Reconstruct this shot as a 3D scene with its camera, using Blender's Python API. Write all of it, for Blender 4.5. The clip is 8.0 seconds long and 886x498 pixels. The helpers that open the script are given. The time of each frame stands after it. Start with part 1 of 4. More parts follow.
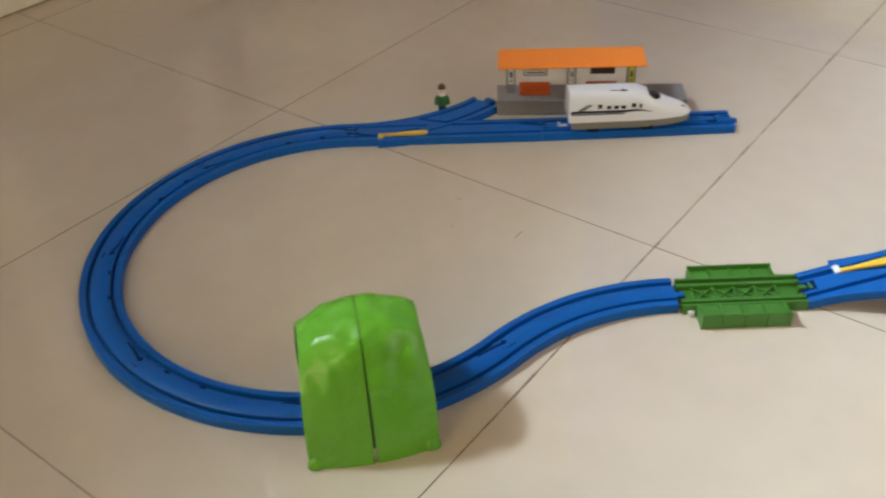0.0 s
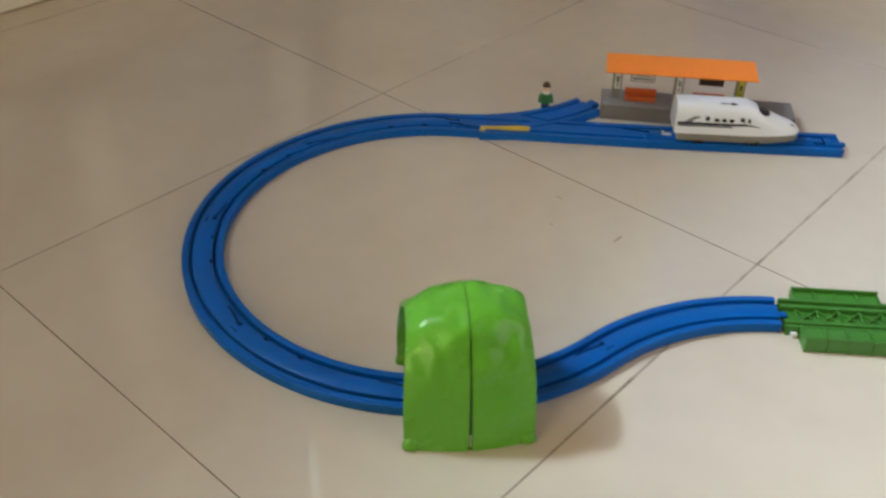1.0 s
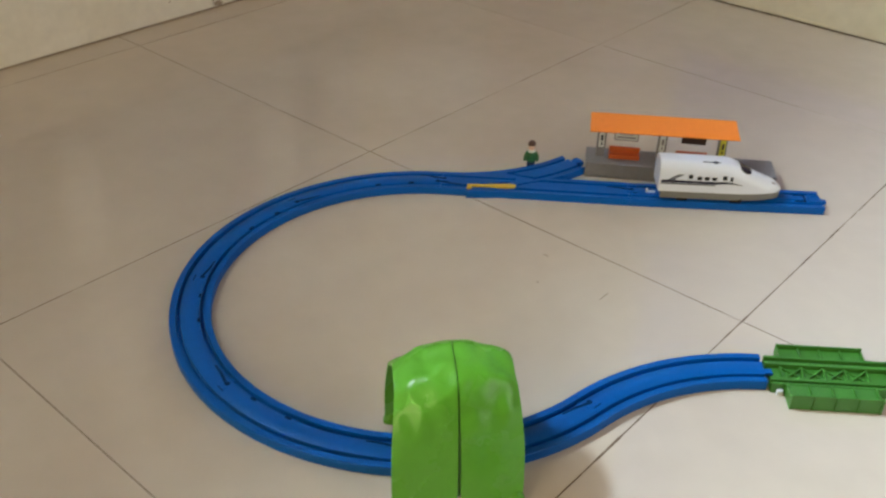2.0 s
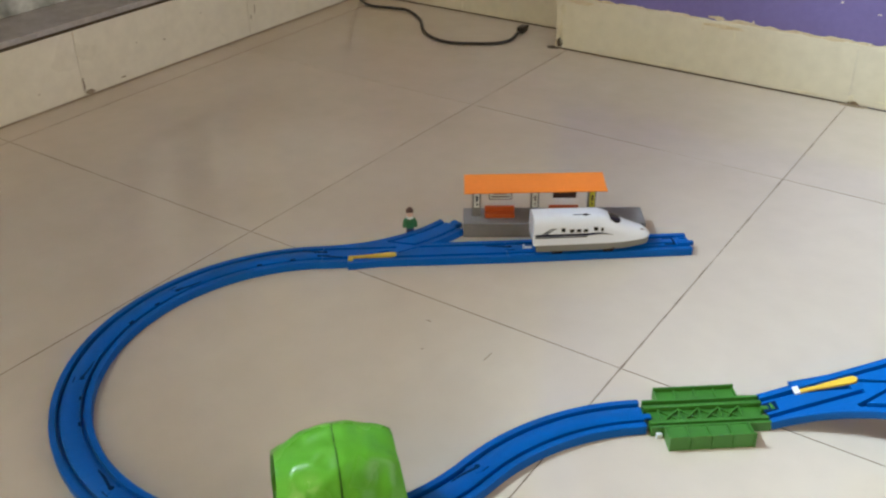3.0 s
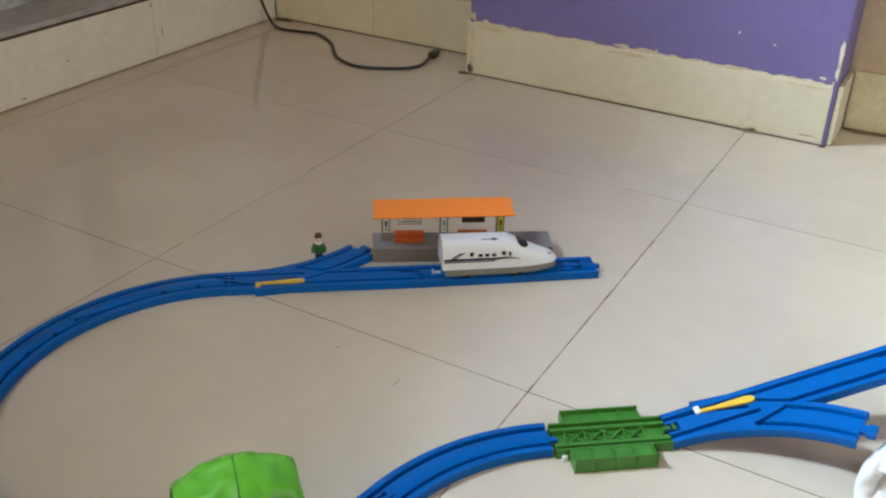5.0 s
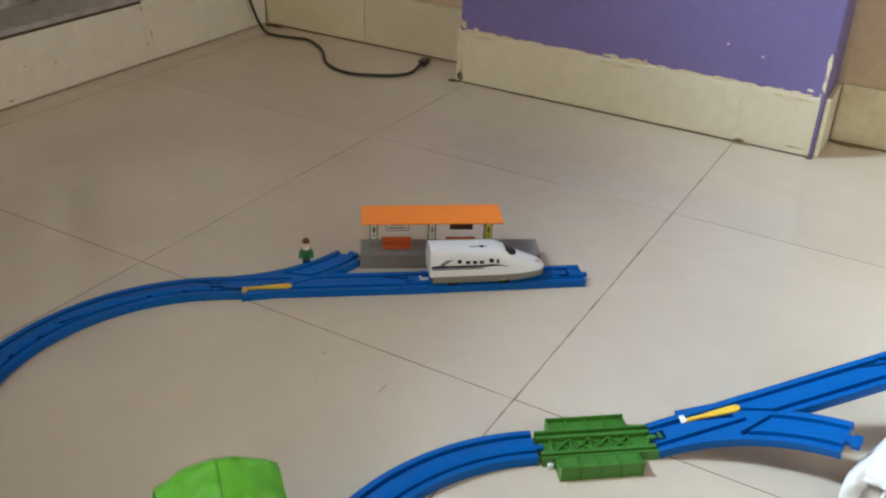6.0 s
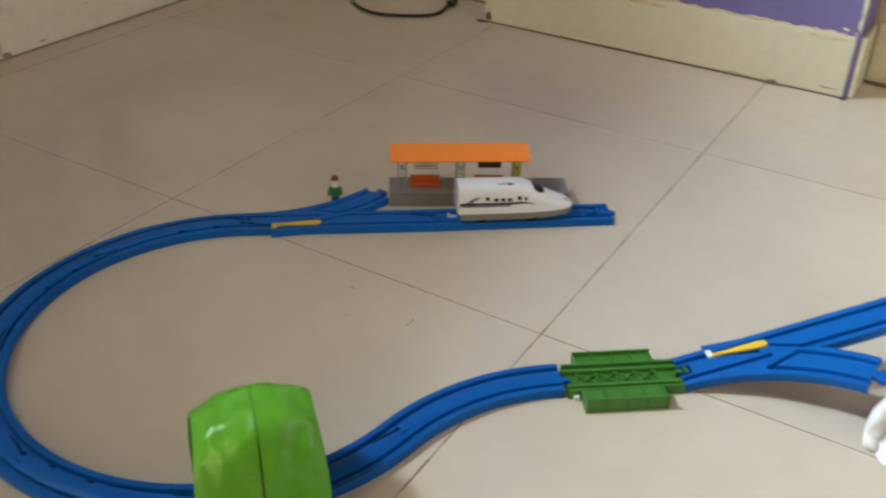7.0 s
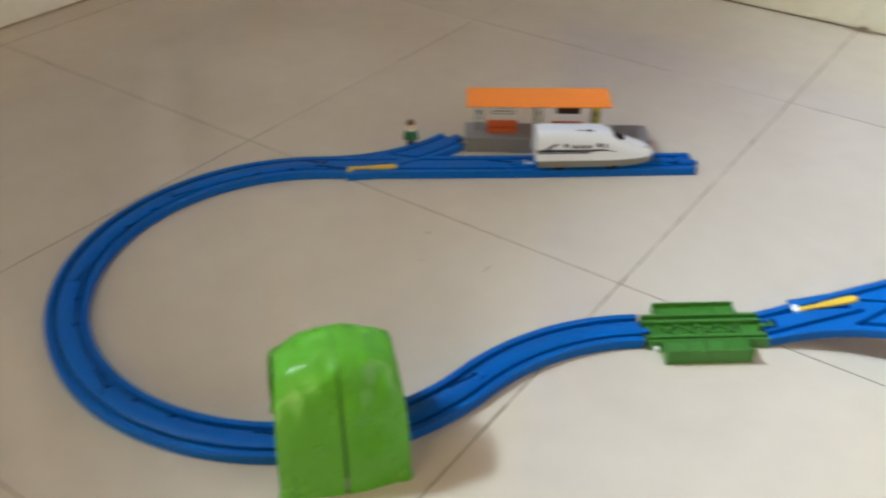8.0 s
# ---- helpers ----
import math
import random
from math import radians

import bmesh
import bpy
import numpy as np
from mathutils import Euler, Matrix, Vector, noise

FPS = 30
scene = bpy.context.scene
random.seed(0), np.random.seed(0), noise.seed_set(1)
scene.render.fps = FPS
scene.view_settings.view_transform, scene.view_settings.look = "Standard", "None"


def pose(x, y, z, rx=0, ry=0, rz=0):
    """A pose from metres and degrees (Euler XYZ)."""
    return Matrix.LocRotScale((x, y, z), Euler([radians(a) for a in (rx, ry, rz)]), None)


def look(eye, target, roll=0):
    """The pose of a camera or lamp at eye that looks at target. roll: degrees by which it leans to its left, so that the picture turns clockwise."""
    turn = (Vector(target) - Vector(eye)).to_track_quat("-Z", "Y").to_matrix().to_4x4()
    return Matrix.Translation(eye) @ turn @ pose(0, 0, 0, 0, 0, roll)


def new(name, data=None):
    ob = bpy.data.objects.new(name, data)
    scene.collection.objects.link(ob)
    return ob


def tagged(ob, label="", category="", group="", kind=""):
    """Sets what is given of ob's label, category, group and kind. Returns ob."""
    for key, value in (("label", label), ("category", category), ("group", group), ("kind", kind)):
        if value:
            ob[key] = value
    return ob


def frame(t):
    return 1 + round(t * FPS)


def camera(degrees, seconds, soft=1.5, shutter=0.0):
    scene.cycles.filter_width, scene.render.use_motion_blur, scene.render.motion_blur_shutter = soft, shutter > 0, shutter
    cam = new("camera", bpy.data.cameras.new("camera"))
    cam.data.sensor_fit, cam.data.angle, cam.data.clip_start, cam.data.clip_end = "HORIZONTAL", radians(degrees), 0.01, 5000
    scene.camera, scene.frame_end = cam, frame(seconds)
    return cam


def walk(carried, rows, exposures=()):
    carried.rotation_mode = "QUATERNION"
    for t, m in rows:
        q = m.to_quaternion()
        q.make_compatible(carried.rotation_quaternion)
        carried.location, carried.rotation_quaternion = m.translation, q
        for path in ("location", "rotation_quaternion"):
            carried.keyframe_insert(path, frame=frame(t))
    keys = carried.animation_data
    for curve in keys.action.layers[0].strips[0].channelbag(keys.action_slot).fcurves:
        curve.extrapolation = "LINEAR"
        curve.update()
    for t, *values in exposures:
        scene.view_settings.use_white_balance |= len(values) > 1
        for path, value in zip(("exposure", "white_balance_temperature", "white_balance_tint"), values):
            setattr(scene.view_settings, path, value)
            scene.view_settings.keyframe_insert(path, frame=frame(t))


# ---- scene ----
# ---------------------------------------------------------------- camera
cam = camera(49.8, 8.0, soft=2.2, shutter=0.5)
PATH = [
    (0, (0.2954, -0.6929, 0.5465), (-0.7072, 0.5634, -0.6437), -2.62),
    (0.2, (0.2877, -0.6981, 0.5438), (-0.7355, 0.5384, -0.6496), -1.46),
    (0.5, (0.2764, -0.7100, 0.5399), (-0.7391, 0.5330, -0.6532), 0.39),
    (0.7, (0.2682, -0.7149, 0.5341), (-0.7638, 0.5005, -0.6732), 0.35),
    (0.8, (0.2669, -0.7184, 0.5342), (-0.5733, 0.2451, -0.4281), 0.38),
    (1, (0.2598, -0.7283, 0.5390), (-0.8185, 0.4672, -0.6476), 0.90),
    (1.2, (0.2568, -0.7342, 0.5427), (-0.8502, 0.4581, -0.6205), 0.83),
    (2.3, (0.2638, -0.7290, 0.5525), (-0.8147, 0.5772, -0.5108), 1.10),
    (2.5, (0.2708, -0.7275, 0.5592), (-0.7862, 0.6163, -0.4785), 0.73),
    (2.7, (0.2762, -0.7191, 0.5650), (-0.7547, 0.6600, -0.4525), 0.07),
    (3, (0.2881, -0.7087, 0.5723), (-0.7054, 0.7052, -0.4345), -0.88),
    (3.5, (0.2919, -0.7052, 0.5751), (-0.6844, 0.7217, -0.4304), -1.47),
    (4, (0.2929, -0.7035, 0.5752), (-0.6293, 0.7727, -0.4100), 0.02),
    (4.5, (0.2932, -0.7032, 0.5744), (-0.5891, 0.8049, -0.3989), 0.92),
    (4.7, (0.2946, -0.7011, 0.5747), (-0.5734, 0.8170, -0.3959), 1.13),
    (5.8, (0.2980, -0.7008, 0.5741), (-0.5623, 0.8352, -0.3749), 1.99),
    (6, (0.2973, -0.7007, 0.5725), (-0.5490, 0.8431, -0.3763), 2.44),
    (6.2, (0.3003, -0.6985, 0.5680), (-0.3602, 0.5434, -0.1946), 3.00),
    (6.3, (0.3003, -0.6980, 0.5652), (-0.3482, 0.5472, -0.2021), 3.56),
    (6.5, (0.3005, -0.6987, 0.5620), (-0.4711, 0.8630, -0.4207), 3.88),
    (6.7, (0.3036, -0.6940, 0.5570), (-0.3293, 0.5253, -0.2632), 2.51),
    (6.8, (0.3079, -0.6964, 0.5603), (-0.3614, 0.4901, -0.2789), 0.99),
    (7, (0.3014, -0.7108, 0.5623), (-0.5630, 0.7612, -0.4799), 1.89),
    (7.1, (0.2962, -0.7118, 0.5629), (-0.4274, 0.4493, -0.2667), 2.03),
    (7.2, (0.2843, -0.7208, 0.5629), (-0.6608, 0.7007, -0.4793), 1.32),
    (7.3, (0.2815, -0.7265, 0.5645), (-0.5201, 0.3695, -0.2818), 0.36),
    (7.5, (0.2744, -0.7386, 0.5687), (-0.8018, 0.5451, -0.5238), -1.04),
    (7.7, (0.2669, -0.7358, 0.5618), (-0.8002, 0.5235, -0.5675), -0.77),
    (7.8, (0.2733, -0.7300, 0.5568), (-0.5545, 0.2959, -0.3499), 0.13),
    (8, (0.2847, -0.7131, 0.5498), (-0.6563, 0.6432, -0.5792), 0.75),
]
# seconds, stops, kelvin and tint of the phone's own exposure and white balance
EXPOSURES = [
    (0.0, -0.64, 6700, 8), (0.5, -0.58, 6330, 5), (1.0, -0.61, 6380, 5), (2.5, -0.46, 6150, 5), (3.5, -0.46, 6050, 5), (4.5, -0.56, 6020, 5), (6.0, -0.72, 6200, 5), (6.5, -0.87, 6400, 5), (7.0, -0.80, 6550, 5), (7.5, -0.64, 6500, 5), (8.0, -0.52, 6150, 5),
]
walk(cam, [(t, look(eye, target, roll)) for t, eye, target, roll in PATH], EXPOSURES)

# ---------------------------------------------------------------- world and light
world = bpy.data.worlds.new("sky")
scene.world = world
world.use_nodes = True
wn = world.node_tree.nodes
sky = wn.new("ShaderNodeTexSky")
sky.sky_type, sky.sun_disc = "NISHITA", False
sky.sun_elevation, sky.sun_rotation = radians(50), radians(-124)
wn["Background"].inputs["Strength"].default_value = 0.038
world.node_tree.links.new(sky.outputs["Color"], wn["Background"].inputs["Color"])


def helper_lamp(name, eye, target, width, height, watts, colour):
    data = bpy.data.lights.new(name, "AREA")
    data.shape, data.size, data.size_y = "RECTANGLE", width, height
    data.energy, data.color = watts, colour
    ob = new(name, data)
    ob.matrix_world = look(eye, target)
    return tagged(ob, "added area lamp standing in for daylight at an opening", "light", kind="structure")


sun = new("sun", bpy.data.lights.new("sun", "SUN"))
sun.data.energy, sun.data.angle, sun.data.color = 0.7, radians(12), (1.0, 0.97, 0.92)
SUN_AZ, SUN_EL = radians(214), radians(50)
sun.matrix_world = look((math.cos(SUN_EL) * math.cos(SUN_AZ), math.cos(SUN_EL) * math.sin(SUN_AZ), math.sin(SUN_EL)), (0, 0, 0))
tagged(sun, "weak hazy sun outside the low window", "light", kind="structure")
# stands in for the strong daylight that comes over the balcony wall
helper_lamp("balcony_light", (-3.02, -1.596, 3.60), (0.10, 0.10, 0.0), 0.62, 0.48, 525.0, (0.78, 0.91, 1.0))
# added fill lamp on the unseen east side, no known source there
helper_lamp("east_fill", (1.38, 0.05, 0.85), (0.10, 0.75, 0.1), 1.05, 1.4, 14.0, (1.0, 0.93, 0.82))
# added warm fill from behind the camera, through a made-up doorway
helper_lamp("south_fill", (0.05, -2.52, 0.98), (-0.75, 0.50, 0.2), 0.95, 1.85, 35.0, (1.0, 0.74, 0.38))


# ---------------------------------------------------------------- materials
def material(name, colour, rough=0.5, vary=0.12, scale=6.0, fine=60.0, bump=0.02, metal=0.0, tint=None, coat=0.0,
             rough_vary=0.08, piece=0.0, spec=0.5):
    """A surface with stains at one scale and grain at a finer one, in world metres; piece: how much objects differ from one another."""
    m = bpy.data.materials.new(name)
    m.use_nodes = True
    nt = m.node_tree
    n, l = nt.nodes, nt.links
    b = n["Principled BSDF"]
    geo = n.new("ShaderNodeNewGeometry")
    big, small = n.new("ShaderNodeTexNoise"), n.new("ShaderNodeTexNoise")
    for tex, s, d in ((big, scale, 4.0), (small, fine, 3.0)):
        tex.inputs["Scale"].default_value, tex.inputs["Detail"].default_value = s, d
        l.new(geo.outputs["Position"], tex.inputs["Vector"])
    other = tint or tuple(c * 0.72 for c in colour)
    ramp = n.new("ShaderNodeMapRange")
    ramp.inputs["From Min"].default_value, ramp.inputs["From Max"].default_value = 0.38, 0.68
    ramp.inputs["To Min"].default_value, ramp.inputs["To Max"].default_value = 0.0, min(1.0, vary * 3)
    l.new(big.outputs["Fac"], ramp.inputs["Value"])
    mix = n.new("ShaderNodeMix")
    mix.data_type = "RGBA"
    mix.inputs["A"].default_value, mix.inputs["B"].default_value = (*colour, 1), (*other, 1)
    l.new(ramp.outputs["Result"], mix.inputs["Factor"])
    grain = n.new("ShaderNodeMapRange")
    grain.inputs["To Min"].default_value, grain.inputs["To Max"].default_value = 1 - vary, 1 + vary
    l.new(small.outputs["Fac"], grain.inputs["Value"])
    value = grain.outputs["Result"]
    if piece:
        info, pr, mul = n.new("ShaderNodeObjectInfo"), n.new("ShaderNodeMapRange"), n.new("ShaderNodeMath")
        pr.inputs["To Min"].default_value, pr.inputs["To Max"].default_value = 1 - piece, 1 + piece
        mul.operation = "MULTIPLY"
        l.new(info.outputs["Random"], pr.inputs["Value"])
        l.new(pr.outputs["Result"], mul.inputs[0])
        l.new(value, mul.inputs[1])
        value = mul.outputs["Value"]
    hsv = n.new("ShaderNodeHueSaturation")
    l.new(mix.outputs["Result"], hsv.inputs["Color"])
    l.new(value, hsv.inputs["Value"])
    l.new(hsv.outputs["Color"], b.inputs["Base Color"])
    rr = n.new("ShaderNodeMapRange")
    rr.inputs["To Min"].default_value, rr.inputs["To Max"].default_value = max(0.02, rough - rough_vary), min(1, rough + rough_vary)
    l.new(big.outputs["Fac"], rr.inputs["Value"])
    l.new(rr.outputs["Result"], b.inputs["Roughness"])
    b.inputs["Metallic"].default_value = metal
    b.inputs["Specular IOR Level"].default_value = spec
    b.inputs["Coat Weight"].default_value = coat
    if bump:
        bp = n.new("ShaderNodeBump")
        bp.inputs["Strength"].default_value, bp.inputs["Distance"].default_value = min(1.0, bump * 10), bump * 0.02
        l.new(small.outputs["Fac"], bp.inputs["Height"])
        l.new(bp.outputs["Normal"], b.inputs["Normal"])
    return m


TILE = material("polished_beige_tile", (0.60, 0.538, 0.458), 0.045, 0.055, 4.2, 30, 0.0, tint=(0.30, 0.215, 0.13), piece=0.025, rough_vary=0.02, spec=0.8)
GROUT = material("dirty_joint", (0.27, 0.22, 0.165), 0.8, 0.33, 5.5, 60, 0.05, tint=(0.46, 0.40, 0.33))
CREAM = material("old_cream_paint", (0.66, 0.62, 0.50), 0.42, 0.08, 9, 70, 0.04, tint=(0.58, 0.52, 0.37))
CREAM_TILE = material("cream_skirting_tile", (0.61, 0.58, 0.47), 0.32, 0.10, 9, 60, 0.02, tint=(0.53, 0.49, 0.37), piece=0.03)
DIRTY_CREAM = material("dirty_cream_paint", (0.65, 0.62, 0.48), 0.55, 0.22, 11, 80, 0.05, tint=(0.50, 0.45, 0.31))
PLASTER = material("broken_plaster", (0.62, 0.55, 0.40), 0.8, 0.2, 30, 160, 0.3, tint=(0.45, 0.36, 0.2))
PURPLE = material("purple_wall_paint", (0.145, 0.122, 0.315), 0.5, 0.12, 8, 110, 0.04, tint=(0.118, 0.097, 0.265))
PINK = material("beige_wall_paint", (0.52, 0.41, 0.30), 0.55, 0.16, 6, 80, 0.06)
# unseen walls and ceiling: brown base colour warms the light they bounce
BOUNCE_WALL = material("brown_bounce_paint", (0.42, 0.29, 0.15), 0.6, 0.05, 3, 60, 0.04)
SILL = material("grey_stone_sill", (0.43, 0.42, 0.44), 0.35, 0.20, 38, 150, 0.06, tint=(0.28, 0.27, 0.28))
WEST_WALL = material("cream_wall_paint", (0.76, 0.72, 0.62), 0.6, 0.06, 3, 60, 0.04)
WEST_TILE = material("white_skirting_tile", (0.80, 0.78, 0.70), 0.30, 0.10, 9, 60, 0.02, tint=(0.70, 0.67, 0.56), piece=0.03)
RAIL_ALU = material("mouldy_aluminium", (0.66, 0.70, 0.70), 0.5, 0.33, 16, 120, 0.05, tint=(0.10, 0.12, 0.11))
ALU = material("dull_aluminium", (0.84, 0.84, 0.82), 0.4, 0.06, 10, 120, 0.02, metal=0.0)
CEMENT = material("mouldy_cement", (0.30, 0.31, 0.29), 0.85, 0.33, 5, 60, 0.3, tint=(0.05, 0.055, 0.045))
FLOOR_DIRT = material("brown_floor_dirt", (0.30, 0.23, 0.15), 0.85, 0.3, 60, 300, 0.2, tint=(0.14, 0.10, 0.06))
JOINT_DIRT = material("joint_dirt", (0.15, 0.11, 0.078), 0.85, 0.3, 40, 300, 0.1, tint=(0.26, 0.20, 0.15))
DIRT = material("dark_dirt", (0.10, 0.075, 0.05), 0.9, 0.3, 50, 300, 0.2)
BLUE = material("blue_toy_plastic", (0.002, 0.088, 0.362), 0.42, 0.10, 18, 220, 0.012, tint=(0.002, 0.072, 0.298), piece=0.05, spec=0.22)
# darkened blue that paints the shade inside hollows of the rails
RECESS_SHADE = material("recess_shade_blue", (0.001, 0.016, 0.07), 0.6, 0.08, 30, 200, 0.01, spec=0.08)
TUNNEL = material("lime_green_plastic", (0.105, 0.350, 0.026), 0.27, 0.06, 22, 150, 0.008, tint=(0.092, 0.32, 0.022), rough_vary=0.05, spec=0.40)
LEAF_GREEN = material("leaf_green_plastic", (0.046, 0.175, 0.021), 0.36, 0.09, 30, 220, 0.015, tint=(0.038, 0.14, 0.017))
YELLOW = material("yellow_plastic", (0.68, 0.47, 0.045), 0.35, 0.08, 40, 250, 0.01)
WHITE = material("white_toy_plastic", (0.73, 0.78, 0.88), 0.24, 0.025, 20, 160, 0.004, coat=0.3)
GREY_SKIRT = material("grey_toy_plastic", (0.19, 0.19, 0.175), 0.4, 0.06, 30, 200, 0.01)
BLACK = material("black_plastic", (0.012, 0.012, 0.014), 0.25, 0.1, 30, 200, 0.0)
NAVY = material("navy_print", (0.012, 0.014, 0.038), 0.5, 0.1, 40, 200, 0.0, spec=0.25)
ORANGE = material("orange_plastic", (0.80, 0.24, 0.035), 0.42, 0.06, 25, 200, 0.012, tint=(0.73, 0.21, 0.03))
BENCH = material("red_orange_plastic", (0.47, 0.098, 0.022), 0.4, 0.08, 25, 200, 0.01)
PLATFORM = material("grey_platform_plastic", (0.195, 0.195, 0.205), 0.42, 0.10, 20, 180, 0.02, tint=(0.15, 0.15, 0.155))
LABEL_WHITE = material("white_sticker", (0.66, 0.69, 0.67), 0.4, 0.05, 60, 300, 0.0)
LABEL_YELLOW = material("yellow_sticker", (0.55, 0.53, 0.04), 0.4, 0.05, 60, 300, 0.0)
LABEL_DARK = material("dark_brown_sticker", (0.045, 0.025, 0.02), 0.4, 0.1, 60, 300, 0.0)
GREY_INK = material("grey_print", (0.22, 0.20, 0.22), 0.5, 0.1, 60, 300, 0.0)
CLOTH = material("white_cotton", (0.70, 0.715, 0.775), 0.9, 0.02, 8, 420, 0.012, tint=(0.65, 0.66, 0.73))
DARK_CLOTH = material("dark_cloth", (0.035, 0.035, 0.042), 0.9, 0.15, 20, 300, 0.2)
PALE_CLOTH = material("pale_blue_cloth", (0.52, 0.62, 0.78), 0.9, 0.06, 14, 350, 0.15)
CABLE = material("black_rubber", (0.014, 0.012, 0.012), 0.45, 0.1, 30, 200, 0.0)
DOLL_GREEN = material("dark_green_paint", (0.025, 0.13, 0.045), 0.4, 0.1, 60, 300, 0.0)
DOLL_SKIN = material("pale_pink_paint", (0.70, 0.50, 0.40), 0.4, 0.05, 60, 300, 0.0)
DOLL_BROWN = material("dark_brown_paint", (0.07, 0.03, 0.02), 0.4, 0.1, 60, 300, 0.0)
DOLL_NAVY = material("navy_paint", (0.015, 0.025, 0.10), 0.4, 0.1, 60, 300, 0.0)
GLASS = bpy.data.materials.new("window_glass")
GLASS.use_nodes = True
gb = GLASS.node_tree.nodes["Principled BSDF"]
gb.inputs["Transmission Weight"].default_value, gb.inputs["Roughness"].default_value, gb.inputs["IOR"].default_value = 1.0, 0.03, 1.45


# ---------------------------------------------------------------- building helpers
def mesh_of(name, bm, mats, smooth=False):
    bmesh.ops.recalc_face_normals(bm, faces=bm.faces)
    me = bpy.data.meshes.new(name)
    bm.to_mesh(me)
    bm.free()
    for m in mats if isinstance(mats, (list, tuple)) else [mats]:
        me.materials.append(m)
    if smooth:
        me.shade_smooth()
        if smooth is not True:
            me.set_sharp_from_angle(angle=radians(smooth))
    return me


def part(name, bm, mats, parent=None, label="", m=None, smooth=False):
    ob = new(name, bm if isinstance(bm, bpy.types.Mesh) else mesh_of(name, bm, mats, smooth))
    if parent:
        ob.parent = parent
    if m:
        ob.matrix_basis = m
    if label:
        ob["label"] = label
    return ob


def thing(name, m, label, category, group=""):
    ob = new(name)
    ob.empty_display_size = 0.02
    ob.matrix_world = m
    return tagged(ob, label, category, group)


def box(bm, lo, hi, bevel=0.0, m=None, index=0):
    """A box from corner lo to corner hi, with rounded edges."""
    a, b = Vector(lo), Vector(hi)
    made = bmesh.ops.create_cube(bm, size=1.0)["verts"]
    for v in made:
        v.co = Vector([(a[i] + b[i]) / 2 + v.co[i] * (b[i] - a[i]) for i in range(3)])
    faces = list({f for v in made for f in v.link_faces})
    if bevel:
        edges = list({e for v in made for e in v.link_edges})
        out = bmesh.ops.bevel(bm, geom=edges, offset=bevel, segments=2, affect="EDGES", profile=0.6)
        faces = list({f for v in out["verts"] for f in v.link_faces} | {f for f in faces if f.is_valid})
    for f in faces:
        f.material_index = index
    if m:
        for v in {v for f in faces for v in f.verts}:
            v.co = m @ v.co
    return bm


def boxed(lo, hi, bevel=0.0, m=None):
    return box(bmesh.new(), lo, hi, bevel, m)


def sweep(bm, profile, stations, caps=True, index=0):
    """A closed profile of (side, up) carried along stations of (place, side vector, up vector)."""
    rings = [[bm.verts.new(p + s * a + u * b) for a, b in profile] for p, s, u in stations]
    k = len(profile)
    faces = [bm.faces.new((r0[i], r0[(i + 1) % k], r1[(i + 1) % k], r1[i])) for r0, r1 in zip(rings, rings[1:]) for i in range(k)]
    if caps:
        faces += [bm.faces.new(rings[0][::-1]), bm.faces.new(rings[-1])]
    for f in faces:
        f.material_index = index
    return bm


def tube(bm, points, radius, sides=8, steps=6, index=0):
    """A round cord through points, along a smooth curve."""
    pts = [Vector(p) for p in points]
    ext = [pts[0] * 2 - pts[1]] + pts + [pts[-1] * 2 - pts[-2]]
    line = []
    for i in range(1, len(ext) - 2):
        p0, p1, p2, p3 = ext[i - 1:i + 3]
        for s in range(steps):
            t = s / steps
            line.append(0.5 * (2 * p1 + (p2 - p0) * t + (2 * p0 - 5 * p1 + 4 * p2 - p3) * t * t + (3 * p1 - p0 - 3 * p2 + p3) * t ** 3))
    line.append(pts[-1])
    st = []
    for i, p in enumerate(line):
        d = (line[min(i + 1, len(line) - 1)] - line[max(i - 1, 0)]).normalized()
        side = d.cross(Vector((0.05, 0.02, 1))).normalized()
        st.append((p, side, side.cross(d)))
    ring = [(radius * math.cos(2 * math.pi * i / sides), radius * math.sin(2 * math.pi * i / sides)) for i in range(sides)]
    return sweep(bm, ring, st, index=index)


def surface(bm, fn, us, vs, index=0, close_v=False):
    """A grid of faces over fn(u, v)."""
    g = [[bm.verts.new(fn(u, v)) for v in vs] for u in us]
    k = len(vs)
    for r0, r1 in zip(g, g[1:]):
        for i in range(k if close_v else k - 1):
            bm.faces.new((r0[i], r0[(i + 1) % k], r1[(i + 1) % k], r1[i])).material_index = index
    return g


def steps(a, b, k):
    return [a + (b - a) * i / k for i in range(k + 1)]


# ---------------------------------------------------------------- the room
LEFT, BACK, PIER_Y, RIGHT, FRONT, CEIL = -1.066, 0.930, 0.8246, 1.30, -2.40, 2.55
SKIRT_Y = 0.823
PIER_A, PIER_B = -0.522, 0.124


def structure(name, bm, mats, label, category, smooth=False):
    return tagged(part(name, bm, mats, smooth=smooth), label, category, kind="structure")


# WIN_A and WIN_TOP lie out of view, set by where the light should fall
WIN_A, WIN_B, WIN_TOP = -1.20, 0.62, 2.10
wl = bmesh.new()
W = LEFT - 0.22
box(wl, (W, WIN_B, -0.1), (LEFT, BACK, CEIL))
box(wl, (W, WIN_A, -0.1), (LEFT - 0.001, WIN_B, 0.1165))
box(wl, (W, WIN_A, WIN_TOP), (LEFT, WIN_B, CEIL))
box(wl, (W, FRONT, -0.1), (LEFT, WIN_A, CEIL))
structure("wall_west", wl, WEST_WALL, "painted wall with a low window opening", "wall")
wb = boxed((W, BACK, -0.1), (RIGHT + 0.2, BACK + 0.2, CEIL))
structure("wall_north", wb, PINK, "beige painted back wall behind the purple pier", "wall")
